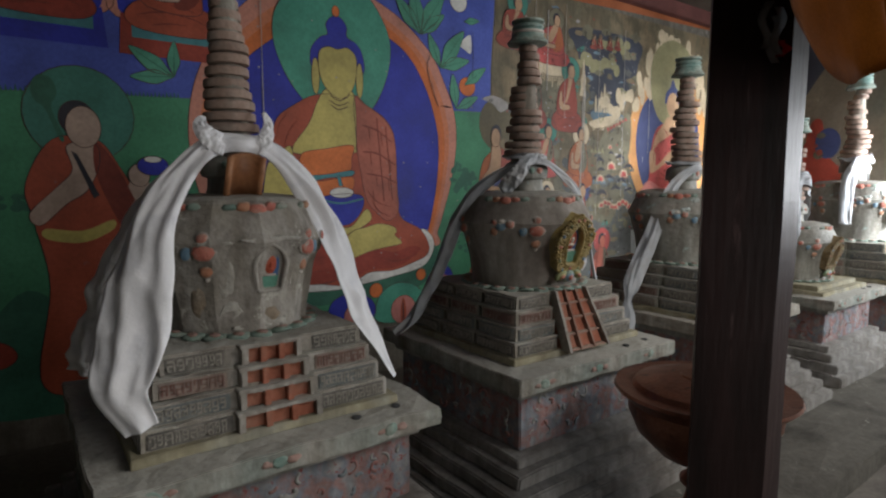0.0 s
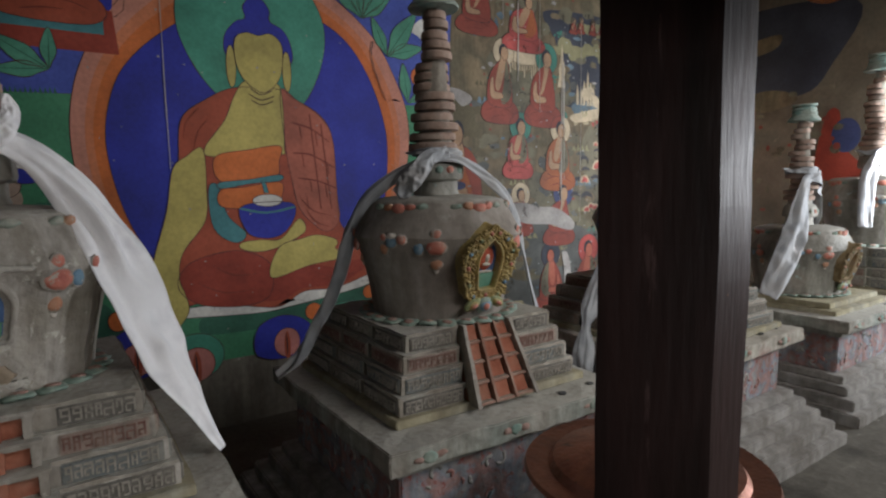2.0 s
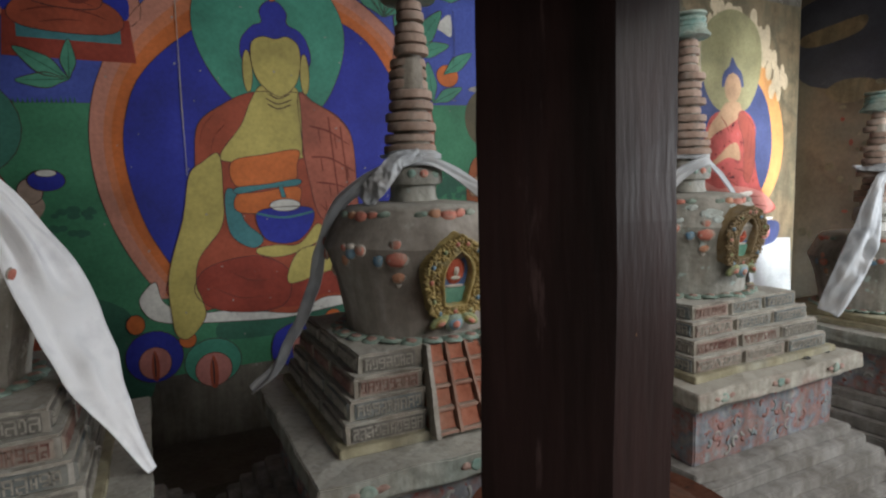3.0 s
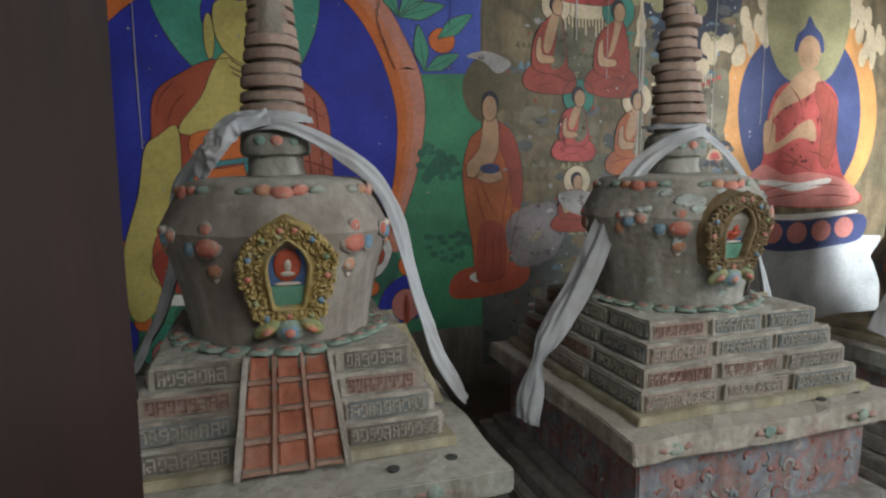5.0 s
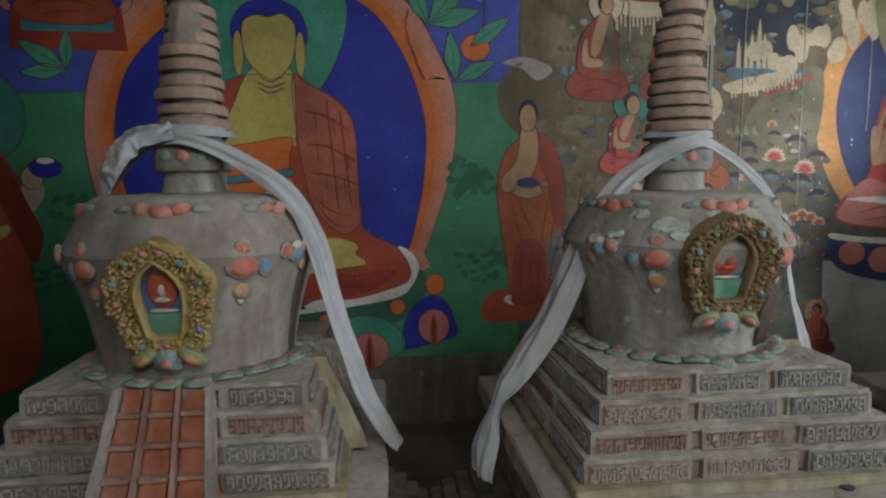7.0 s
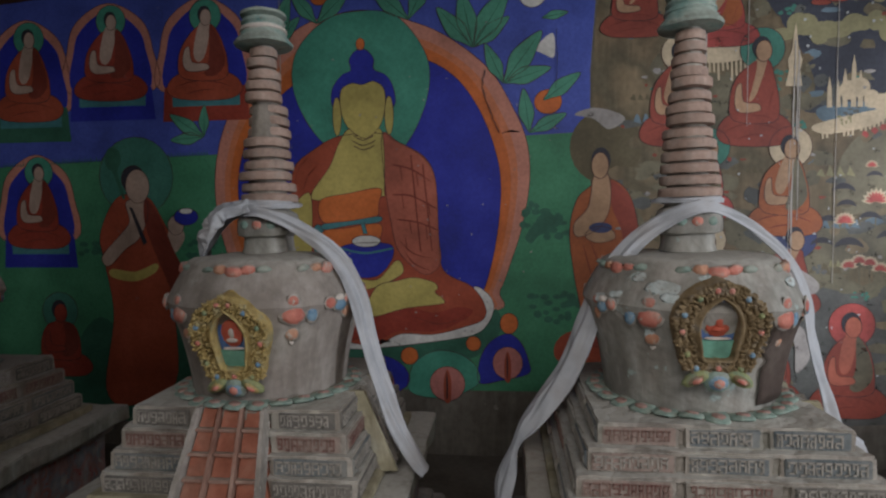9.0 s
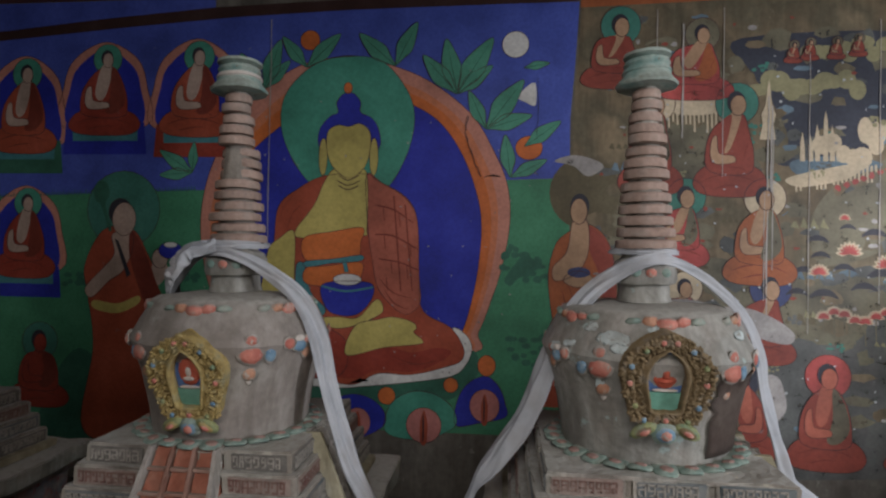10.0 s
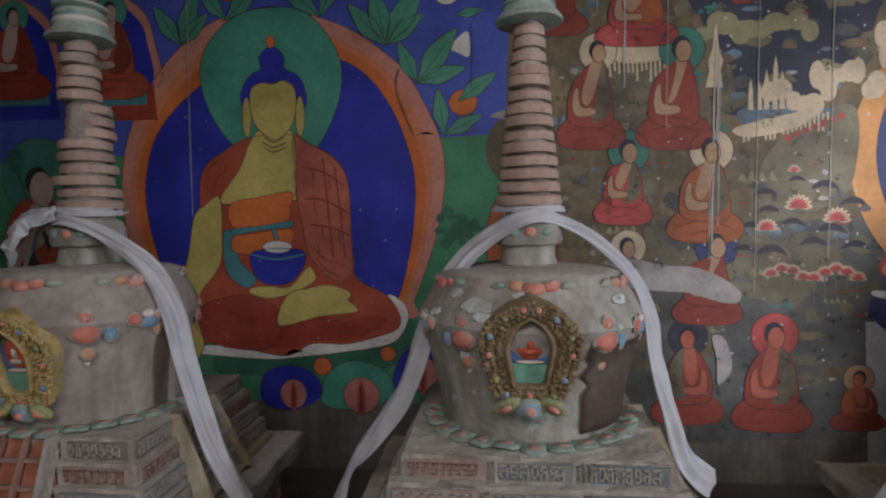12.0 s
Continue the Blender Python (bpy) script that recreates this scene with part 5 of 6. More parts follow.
flat("petal_core", oval(2.96, 0.65, 0.10, 0.11, 24), P_PINK, mural, 7, False, line=True)
flat("petal_green", [(2.29, 0.44), (2.31, 0.62), (2.42, 0.71), (2.54, 0.73), (2.67, 0.69), (2.76, 0.6), (2.75, 0.49), (2.53, 0.4)], P_HALO, mural, 6, True, line=True)
flat("petal_core", oval(2.55, 0.5, 0.12, 0.12, 24), P_PINK, mural, 7, False, line=True)
flat("petal_blue", [(1.88, 0.44), (1.89, 0.62), (2.03, 0.69), (2.17, 0.67), (2.27, 0.59), (2.27, 0.48), (2.08, 0.39)], P_DEEP, mural, 6, True, line=True)
flat("petal_core", oval(2.09, 0.5, 0.09, 0.10, 24), P_PINK, mural, 7, False, line=True)
flat("bead", oval(2.97, 0.92, 0.06, 0.07, 24), P_RINGD, mural, 7, False, line=True)
flat("bead", oval(2.73, 0.78, 0.05, 0.05, 24), P_RINGD, mural, 7, False, line=True)
flat("bead", oval(2.29, 0.69, 0.06, 0.06, 24), P_RINGD, mural, 7, False, line=True)
flat("petal_blue", oval(1.17, 0.58, 0.16, 0.16, 24), P_DEEP, mural, 6, False, line=True)
flat("petal_core", oval(1.17, 0.54, 0.09, 0.10, 24), P_PINK, mural, 7, False, line=True)
flat("petal_green", oval(1.5, 0.5, 0.17, 0.15, 24), P_HALO, mural, 6, False, line=True)
flat("petal_core", oval(1.5, 0.45, 0.11, 0.11, 24), P_PINK, mural, 7, False, line=True)
flat("bead", oval(1.08, 0.79, 0.05, 0.06, 24), P_RINGD, mural, 7, False, line=True)
flat("bead", oval(1.36, 0.66, 0.05, 0.05, 24), P_RINGD, mural, 7, False, line=True)
flat("white_flower", oval(3.13, 3.09, 0.09, 0.09, 24), P_WHITE, mural, 3, False, line=True)
flat("red_flower", oval(3.23, 2.39, 0.09, 0.08, 24), P_RINGD, mural, 2, False, line=True)
flat("red_flower", oval(1.7, 3.15, 0.07, 0.07, 24), P_RINGD, mural, 2, False, line=True)
flat("pale_scrap", [(3.15, 2.74), (3.26, 2.83), (3.27, 2.68), (3.2, 2.7)], P_WHITE, mural, 2, True)
flat("bush", [(3.08, 1.5), (3.15, 1.61), (3.22, 1.68), (3.27, 1.64), (3.33, 1.61), (3.26, 1.55), (3.17, 1.51), (3.12, 1.46)], P_LEAFD, mural, 2, True)
flat("hill", [(-0.22, 0.63), (0.01, 0.94), (0.33, 0.73), (0.68, 0.99), (1.07, 0.84), (1.06, 0.27), (-0.22, 0.21)], P_LEAFD, mural, 1, True)
flat("monk_halo", oval(0.33, 1.95, 0.28, 0.28, 24), P_HALOD, mural, 3, False, line=True)
flat("monk_robe", [(0.18, 1.8), (0.4, 1.81), (0.51, 1.66), (0.6, 1.44), (0.58, 1.12), (0.58, 0.47), (0.22, 0.29), (0.04, 0.41), (0.12, 0.94), (0.07, 1.32), (0.04, 1.54)], P_ROBE, mural, 4, True, line=True)
flat("monk_skin", [(0.25, 1.77), (0.39, 1.79), (0.41, 1.67), (0.34, 1.51), (0.23, 1.43), (0.1, 1.31), (0.05, 1.38), (0.19, 1.53), (0.27, 1.63)], P_SKIN, mural, 5, True, line=True)
flat("monk_head", oval(0.34, 1.88, 0.09, 0.12, 24), P_SKIN, mural, 6, False, line=True)
flat("monk_cap", oval(0.31, 1.93, 0.09, 0.10, 24), P_DARK, mural, 5, False, line=True)
flat("monk_bowl", oval(0.7, 1.66, 0.09, 0.06, 24), P_DEEP, mural, 6, False, line=True)
flat("monk_bowl_rice", oval(0.7, 1.7, 0.05, 0.02, 24), P_WHITE, mural, 7, False, line=True)
flat("monk_hand", oval(0.62, 1.6, 0.06, 0.07, 24), P_SKIN, mural, 5, False, line=True)
flat("navy_sky", [(4.58, 3.1), (4.64, 2.89), (4.78, 2.68), (4.88, 2.44), (4.82, 2.28), (5.13, 2.29), (5.34, 2.37), (5.55, 2.56), (5.67, 2.85), (5.66, 3.11)], P_NAVY, old, 1, True)
flat("olive_hill", [(5.02, 1.93), (5.21, 2.18), (5.55, 2.31), (5.56, 1.89), (5.42, 1.72), (5.08, 1.64)], P_OLIVE, old, 2, True)
flat("lower_ground", [(3.5, 1.29), (4.35, 1.38), (5.36, 1.64), (6.04, 1.64), (6.08, 0.34), (3.52, 0.17)], P_GREY, old, 1, False)
flat("dark_wash", [(4.35, 1.59), (4.68, 1.56), (5.09, 1.6), (5.34, 1.5), (5.34, 1.2), (5.1, 1.13), (4.84, 1.19), (4.52, 1.32)], P_OLIVE, old, 2, True)
flat("green_wash", [(4.04, 2.5), (4.33, 2.52), (4.44, 2.32), (4.37, 2.15), (4.04, 2.15)], P_OLIVE, old, 2, True)
flat("blue_water", [(4.89, 2.29), (5.04, 2.33), (5.32, 2.32), (5.44, 2.27), (5.2, 2.2), (4.95, 2.21)], P_WATER, old, 2, True)
flat("pale_cliff", [(4.1, 2.71), (4.62, 2.74), (4.64, 2.69), (4.46, 2.62), (4.27, 2.6), (4.15, 2.63)], P_CREAM, old, 3, True)
flat("pale_cliff", [(4.89, 2.2), (5.32, 2.29), (5.26, 2.2), (5.08, 2.15), (4.92, 2.14)], P_CREAM, old, 3, True)
flat("monk_halo", oval(3.60, 2.09, 0.23, 0.24, 24), P_HALO_OLD, old, 2, False)
flat("standing_robe", [(3.46, 1.80), (3.62, 1.88), (3.75, 1.78), (3.81, 1.56), (3.81, 1.33), (3.74, 1.06), (3.70, 0.84), (3.62, 0.78), (3.47, 0.79), (3.44, 1.03), (3.40, 1.25), (3.37, 1.52), (3.40, 1.70)], P_ORANGE, old, 3, True, line=True)
flat("standing_under", [(3.49, 1.14), (3.56, 1.20), (3.68, 1.14), (3.69, 0.84), (3.60, 0.78), (3.47, 0.80)], P_OLDRED, old, 4, True)
flat("standing_shawl", [(3.62, 1.87), (3.75, 1.77), (3.81, 1.54), (3.80, 1.30), (3.74, 1.32), (3.70, 1.55), (3.64, 1.70)], P_OLDRED, old, 4.5, True)
for x0, z0, x1, z1 in ((3.46, 1.45, 3.55, 1.15), (3.50, 1.48, 3.62, 1.22), (3.72, 1.50, 3.66, 1.15), (3.76, 1.40, 3.72, 1.10), (3.54, 1.14, 3.53, 0.84), (3.60, 1.16, 3.60, 0.83), (3.65, 1.10, 3.66, 0.86)):
    flat("robe_fold_line", [(x0, z0), ((x0 + x1) / 2 - 0.012, (z0 + z1) / 2), (x1, z1), ((x0 + x1) / 2 - 0.004, (z0 + z1) / 2)], P_ROBED, old, 5.5, True, 4)
flat("standing_skin", [(3.53, 1.91), (3.62, 1.90), (3.63, 1.70), (3.56, 1.56), (3.42, 1.50), (3.40, 1.59), (3.49, 1.70)], P_SKIN2, old, 5, True, line=True)
flat("standing_hair", oval(3.57, 2.0, 0.062, 0.085, 20), P_DARK, old, 6, False)
flat("standing_head", oval(3.565, 1.965, 0.055, 0.085, 24), P_SKIN2, old, 6.5, False, line=True)
flat("standing_bowl", oval(3.57, 1.56, 0.075, 0.035, 24), P_NAVYB, old, 6, False)
flat("standing_hand", [(3.48, 1.53), (3.55, 1.57), (3.64, 1.55), (3.66, 1.49), (3.56, 1.46), (3.48, 1.49)], P_SKIN2, old, 5.8, True, 4, True)
flat("foot_mat", [(3.3, 0.67), (3.35, 0.86), (3.81, 0.9), (3.87, 0.78), (3.72, 0.69)], P_ROBE, old, 2, True)
flat("shoes", oval(3.51, 0.81, 0.09, 0.04, 24), P_WHITE, old, 3, False)
flat("grey_rock", [(3.73, 1.23), (4.03, 1.32), (4.16, 1.17), (4.07, 0.93), (3.81, 0.86), (3.7, 1.03)], P_SMEAR, old, 3, True)
flat("ring", [(6.19, 2.96), (5.86, 2.72), (5.62, 2.4), (5.53, 2.06), (5.59, 1.72), (5.75, 1.44), (5.96, 1.28), (6.74, 1.26), (7.02, 1.44), (7.17, 1.76), (7.17, 2.13), (7.03, 2.48), (6.75, 2.78)], P_RINGO, old, 2, True)
flat("field", [(6.2, 2.67), (5.95, 2.58), (5.75, 2.36), (5.68, 2.06), (5.73, 1.76), (5.87, 1.5), (6.06, 1.37), (6.67, 1.35), (6.89, 1.53), (6.99, 1.8), (6.98, 2.12), (6.86, 2.43), (6.59, 2.64)], P_NAVYB, old, 3, True)
flat("halo", [(5.91, 2.83), (6.02, 3.08), (6.33, 3.22), (6.67, 3.12), (6.79, 2.87), (6.76, 2.56), (6.61, 2.3), (6.37, 2.23), (6.12, 2.29), (5.96, 2.51)], P_OLIVEL, old, 4, True)
flat("seat_robe", [(6.17, 2.24), (6.02, 2.11), (5.96, 1.81), (5.94, 1.59), (5.74, 1.42), (5.77, 1.28), (6.23, 1.23), (6.86, 1.22), (7.09, 1.29), (6.84, 1.49), (6.73, 1.81), (6.72, 2.12), (6.53, 2.27)], P_ROSE, old, 6, True)
flat("chest", [(6.28, 2.33), (6.47, 2.34), (6.5, 2.23), (6.34, 2.12), (6.13, 2.03), (6.0, 1.92), (6.05, 2.09), (6.17, 2.22)], P_SKIN2, old, 7, True)
flat("forearm", [(5.95, 1.92), (6.06, 1.9), (6.09, 1.76), (6.33, 1.92), (6.46, 1.94), (6.5, 1.78), (6.31, 1.8), (6.04, 1.68), (5.96, 1.7)], P_SKIN2, old, 8, True)
flat("belt", [(5.79, 1.44), (6.05, 1.46), (6.33, 1.43), (6.67, 1.47), (6.67, 1.42), (6.33, 1.36), (6.06, 1.41)], P_WHITE, old, 8, True)
flat("lower_robe", [(5.94, 1.58), (6.2, 1.50), (6.45, 1.52), (6.84, 1.46), (7.06, 1.30), (6.86, 1.23), (6.23, 1.24), (5.78, 1.29), (5.76, 1.40)], P_PINK, old, 6.5, True)
flat("shawl", [(6.50, 2.26), (6.70, 2.12), (6.73, 1.80), (6.66, 1.56), (6.56, 1.62), (6.55, 1.95), (6.46, 2.16)], P_OLDRED, old, 7, True, 4, True)
for x0, z0, x1, z1 in ((6.03, 2.02, 6.00, 1.72), (6.10, 1.70, 6.36, 1.56), (6.12, 1.62, 6.50, 1.52), (6.68, 2.06, 6.62, 1.70), (6.62, 2.14, 6.58, 1.82), (5.86, 1.34, 6.30, 1.42), (5.90, 1.29, 6.42, 1.34), (6.50, 1.32, 6.96, 1.30), (6.46, 1.40, 6.86, 1.40), (6.20, 2.20, 6.34, 2.02), (6.40, 1.70, 6.64, 1.62)):
    flat("robe_fold_line", [(x0, z0), ((x0 + x1) / 2 + 0.02, (z0 + z1) / 2 + 0.02), (x1, z1), ((x0 + x1) / 2 + 0.012, (z0 + z1) / 2 + 0.008)], P_ROBED, old, 8.5, True, 4)
flat("head_form", oval(6.37, 2.48, 0.12, 0.14, 24), P_SKIN2, old, 8, False)
flat("hair", [(6.22, 2.48), (6.23, 2.61), (6.31, 2.68), (6.35, 2.77), (6.42, 2.69), (6.5, 2.62), (6.52, 2.49), (6.37, 2.55)], P_NAVYB, old, 7, True)
flat("seat_edge", [(5.7, 1.21), (5.96, 1.18), (6.4, 1.17), (6.98, 1.19), (6.98, 1.16), (6.4, 1.12), (5.96, 1.14), (5.71, 1.17)], P_WHITE, old, 7, True)
flat("seat_petals", [(5.72, 1.18), (6.4, 1.11), (7.1, 1.15), (7.11, 0.94), (6.76, 0.88), (6.2, 0.86), (5.76, 0.97)], P_NAVYB, old, 5, True)
flat("petal_core", oval(5.86, 1.07, 0.10, 0.08, 24), P_PINK, old, 6, False)
flat("petal_core", oval(6.1, 1.02, 0.11, 0.09, 24), P_PINK, old, 6, False)
flat("petal_core", oval(6.37, 1.01, 0.11, 0.09, 24), P_PINK, old, 6, False)
flat("petal_core", oval(6.64, 1.02, 0.11, 0.09, 24), P_PINK, old, 6, False)
flat("petal_core", oval(6.9, 1.04, 0.11, 0.09, 24), P_PINK, old, 6, False)
flat("pale_lower", [(5.65, 1.02), (7.36, 0.95), (7.44, -0.04), (5.69, 0.12)], P_PALE, old, 2, False)


# dark trees on the green, folds of the robe, tongues of the lotus petals
rng = random.Random(8)
for cx, cz, w, h, n in ((3.19, 1.63, 0.13, 0.10, 16), (3.32, 1.56, 0.10, 0.08, 12), (3.25, 1.02, 0.16, 0.09, 18), (3.40, 1.08, 0.08, 0.07, 10), (0.80, 1.42, 0.12, 0.08, 14), (0.62, 1.02, 0.16, 0.08, 14), (-0.02, 1.44, 0.10, 0.07, 10)):
    shape_mesh("tree_clump", [oval(cx + rng.uniform(-w, w), cz + rng.uniform(-h, h), rng.uniform(0.018, 0.036), rng.uniform(0.014, 0.026), 9) for _ in range(n)], P_LEAFD, mural, 2)
for pts in ([(1.93, 2.20), (1.99, 2.17), (2.06, 2.20)], [(1.92, 2.165), (1.99, 2.135), (2.07, 2.165)], [(1.93, 2.13), (1.99, 2.105), (2.06, 2.13)]):
    flat("neck_fold", pts + [(a, b - 0.007) for a, b in reversed(pts)], P_LINE, mural, 9.5, True, 4)
for x0, z0, x1, z1 in ((1.62, 2.08, 1.50, 1.86), (1.68, 2.02, 1.56, 1.80), (2.22, 1.50, 2.46, 1.36), (2.26, 1.42, 2.44, 1.28), (1.62, 1.08, 1.92, 1.00), (1.52, 0.98, 1.90, 0.90), (2.30, 0.97, 2.70, 0.96), (2.34, 0.92, 2.74, 1.02)):
    dx, dz = (z1 - z0) * 0.12, (x1 - x0) * -0.12
    mid = ((x0 + x1) / 2 + dx, (z0 + z1) / 2 + dz)
    flat("robe_fold_line", [(x0, z0), mid, (x1, z1), (mid[0] - 0.006, mid[1] - 0.007)], P_ROBED, mural, 9.5, True, 4)
shape_mesh("robe_seams", [[(x, z), (x + 0.006, z), (x + 0.016, z - 0.09), (x + 0.010, z - 0.09)] for x, z in ((2.24, 1.98), (2.35, 1.94), (2.25, 1.79), (2.43, 1.74), (2.30, 1.62), (2.41, 1.58), (2.27, 1.50))], P_ROBED, mural, 9.5)
for cx, cz, w, h in ((2.96, 0.63, 0.065, 0.10), (2.55, 0.49, 0.075, 0.11), (2.09, 0.49, 0.06, 0.09), (1.17, 0.53, 0.06, 0.09), (1.5, 0.44, 0.07, 0.10)):
    flat("petal_tongue", [(cx, cz + h), (cx + w * 0.35, cz + h * 0.2), (cx + w * 0.25, cz - h), (cx - w * 0.25, cz - h), (cx - w * 0.35, cz + h * 0.2)], P_ROBE, mural, 8, True, 4)
    flat("petal_tongue_edge", [(cx - w * 0.1, cz + h * 0.85), (cx + w * 0.05, cz + h * 0.2), (cx + w * 0.0, cz - h * 0.8), (cx - w * 0.10, cz - h * 0.8), (cx - w * 0.12, cz + h * 0.2)], P_LINE, mural, 9, True, 4)
flat("bowl_rim_beads", [(1.83, 1.435), (1.99, 1.405), (2.17, 1.435), (2.17, 1.422), (1.99, 1.392), (1.83, 1.422)], P_TEAL, mural, 11.5, True, 4)
shape_mesh("grass_tufts", [[(x, 1.967 + (x + 2.5) * 0.0367), (x + 0.014, 1.967 + (x + 2.5) * 0.0367), (x + 0.006, 1.99 + (x + 2.5) * 0.0367 + rng.uniform(0, 0.02))] for x in [-0.7 + 0.022 * i for i in range(72)]], P_LEAFD, mural, 2)
# shawl, sash and begging bowl of the standing form
flat("monk_shawl", [(0.40, 1.80), (0.50, 1.66), (0.60, 1.42), (0.66, 1.27), (0.60, 1.10), (0.50, 1.30), (0.42, 1.50), (0.38, 1.66)], P_ROBED, mural, 5.5, True, 4)
flat("monk_strap", [(0.27, 1.74), (0.30, 1.72), (0.40, 1.48), (0.37, 1.46)], P_DARK, mural, 6.5, False)
flat("monk_sash", [(0.12, 1.29), (0.30, 1.27), (0.46, 1.33), (0.46, 1.27), (0.30, 1.20), (0.12, 1.23)], P_YEL, mural, 6, True, 4)
flat("monk_sleeve", [(0.60, 1.62), (0.66, 1.58), (0.68, 1.50), (0.60, 1.40), (0.55, 1.50)], P_SKIN, mural, 4.5, True, 4)
flat("staff_finial", [(0.10, 2.10), (0.14, 2.16), (0.20, 2.14), (0.22, 2.06), (0.19, 1.98), (0.24, 1.82), (0.22, 1.80), (0.16, 1.97), (0.11, 2.02)], P_LEAFD, mural, 4, True, 4)

# sprigs of leaves round the ring
def leaf(x0, z0, x1, z1, w=0.18):
    d = Vector((x1 - x0, z1 - z0))
    s = Vector((-d.y, d.x)) * w
    a = Vector((x0, z0))
    pts = [a + d * u + s * k for u, k in ((0, 0), (0.18, 0.45), (0.42, 1.0), (0.7, 0.75), (1, 0), (0.7, -0.65), (0.42, -0.9), (0.18, -0.4))]
    flat("leaf", [(p.x, p.y) for p in pts], P_LEAF, mural, 4, True, 4, True)
    n = Vector((-d.y, d.x)).normalized() * 0.004
    rib = [a + n, a + d * 0.9 + n * 0.3, a + d * 0.9 - n * 0.3, a - n]
    flat("leaf_rib", [(p.x, p.y) for p in rib], P_LEAFD, mural, 5, False)


for root, tips in (((2.74, 2.76), ((2.5, 3.03), (2.66, 3.14), (2.98, 3.14), (2.98, 2.95))),
                   ((2.94, 2.52), ((2.82, 2.78), (3.19, 2.85), (3.25, 2.61))),
                   ((3.11, 2.19), ((3.07, 2.48), (3.35, 2.31))),
                   ((3.19, 2.93), ((3.36, 2.96),)), ((3.2, 2.4), ((3.44, 2.57),)),
                   ((2.31, 2.96), ((2.05, 3.19), (2.46, 3.26))),
                   ((1.68, 2.96), ((1.50, 3.18), (1.92, 3.19))),
                   ((1.37, 2.81), ((1.19, 3.07), (1.49, 3.16), (1.56, 3.01))),
                   ((0.85, 2.22), ((0.60, 2.38), (0.86, 2.44), (0.60, 2.2)))):
    for tip in tips:
        leaf(*root, *tip)


def seated(parent, cx, top, low, halo, robe, skin, layer=3, half=0.2, halo_r=0.1, lean=0.0, face=1, dress=0):
    """A plain robed mound with a round halo, turned to one side: a few flat shapes."""
    h = top - low
    inked = parent is mural

    def put(name, pts, material, k, steps=4, line=False):
        return flat(name, [(cx + face * half * x, low + h * z) for x, z in pts], material, parent, layer + k, True, steps, line)
    hx = cx + lean
    hl = (hx - cx) / half * face
    neck = 1 - 1.55 * halo_r / h
    flat("halo_disc", oval(hx, top - halo_r, halo_r, halo_r, 22), halo, parent, layer, False, 6, True)
    put("robe_knees", [(-1.0, 0.10), (-0.8, 0.24), (-0.3, 0.30), (0.35, 0.30), (0.85, 0.22), (1.0, 0.09), (0.6, 0.0), (-0.6, 0.01)], robe, 1, 4, True)
    put("robe_body", [(-0.55, 0.22), (-0.66, 0.42), (-0.46, 0.60), (hl - 0.16, neck), (hl + 0.18, neck), (0.5, 0.58), (0.64, 0.36), (0.5, 0.2)], robe, 2, 4, True)
    put("chest", [(hl - 0.15, neck + 0.02), (hl + 0.13, neck + 0.02), (0.06, 0.46), (-0.14, 0.38), (-0.26, 0.48)], skin, 3)
    put("shawl", [(hl + 0.12, neck), (0.46, 0.58), (0.58, 0.36), (0.30, 0.24), (0.02, 0.26), (0.16, 0.44)] if dress != 1 else [(hl - 0.14, neck), (-0.44, 0.58), (-0.60, 0.38), (-0.40, 0.26), (-0.16, 0.40)], P_ROBED if inked else (P_ORANGE, P_OLDRED, P_ROSE, P_OLIVE)[dress % 4], 4)
    if dress != 2:
        put("arm", [(-0.50, 0.50), (-0.36, 0.53), (-0.30, 0.38), (0.08, 0.36), (0.12, 0.30), (-0.38, 0.285), (-0.54, 0.36)], skin, 4.2, 3, True)
    else:
        put("arm", [(-0.54, 0.44), (-0.42, 0.46), (-0.24, 0.38), (-0.10, 0.56), (-0.02, 0.55), (-0.14, 0.32), (-0.42, 0.29)], skin, 4.2, 3, True)
    for a, b, c, d in ((-0.78, 0.13, -0.1, 0.19), (0.72, 0.12, 0.1, 0.18), (-0.5, 0.06, 0.3, 0.10), (0.50, 0.48, 0.34, 0.30), (-0.1, 0.26, 0.5, 0.22)):
        put("robe_fold", [(a, b), ((a + c) / 2, (b + d) / 2 + 0.022), (c, d), ((a + c) / 2, (b + d) / 2 + 0.010)], P_ROBED, 4.4, 3)
    flat("hair_cap", oval(hx - face * halo_r * 0.04, top - halo_r * 0.92, halo_r * 0.42, halo_r * 0.52, 18), P_DARK, parent, layer + 3.5, False)
    flat("pale_oval", oval(hx + face * halo_r * 0.05, top - halo_r * 1.10, halo_r * 0.36, halo_r * 0.49, 18), skin, parent, layer + 5, False, 6, True)


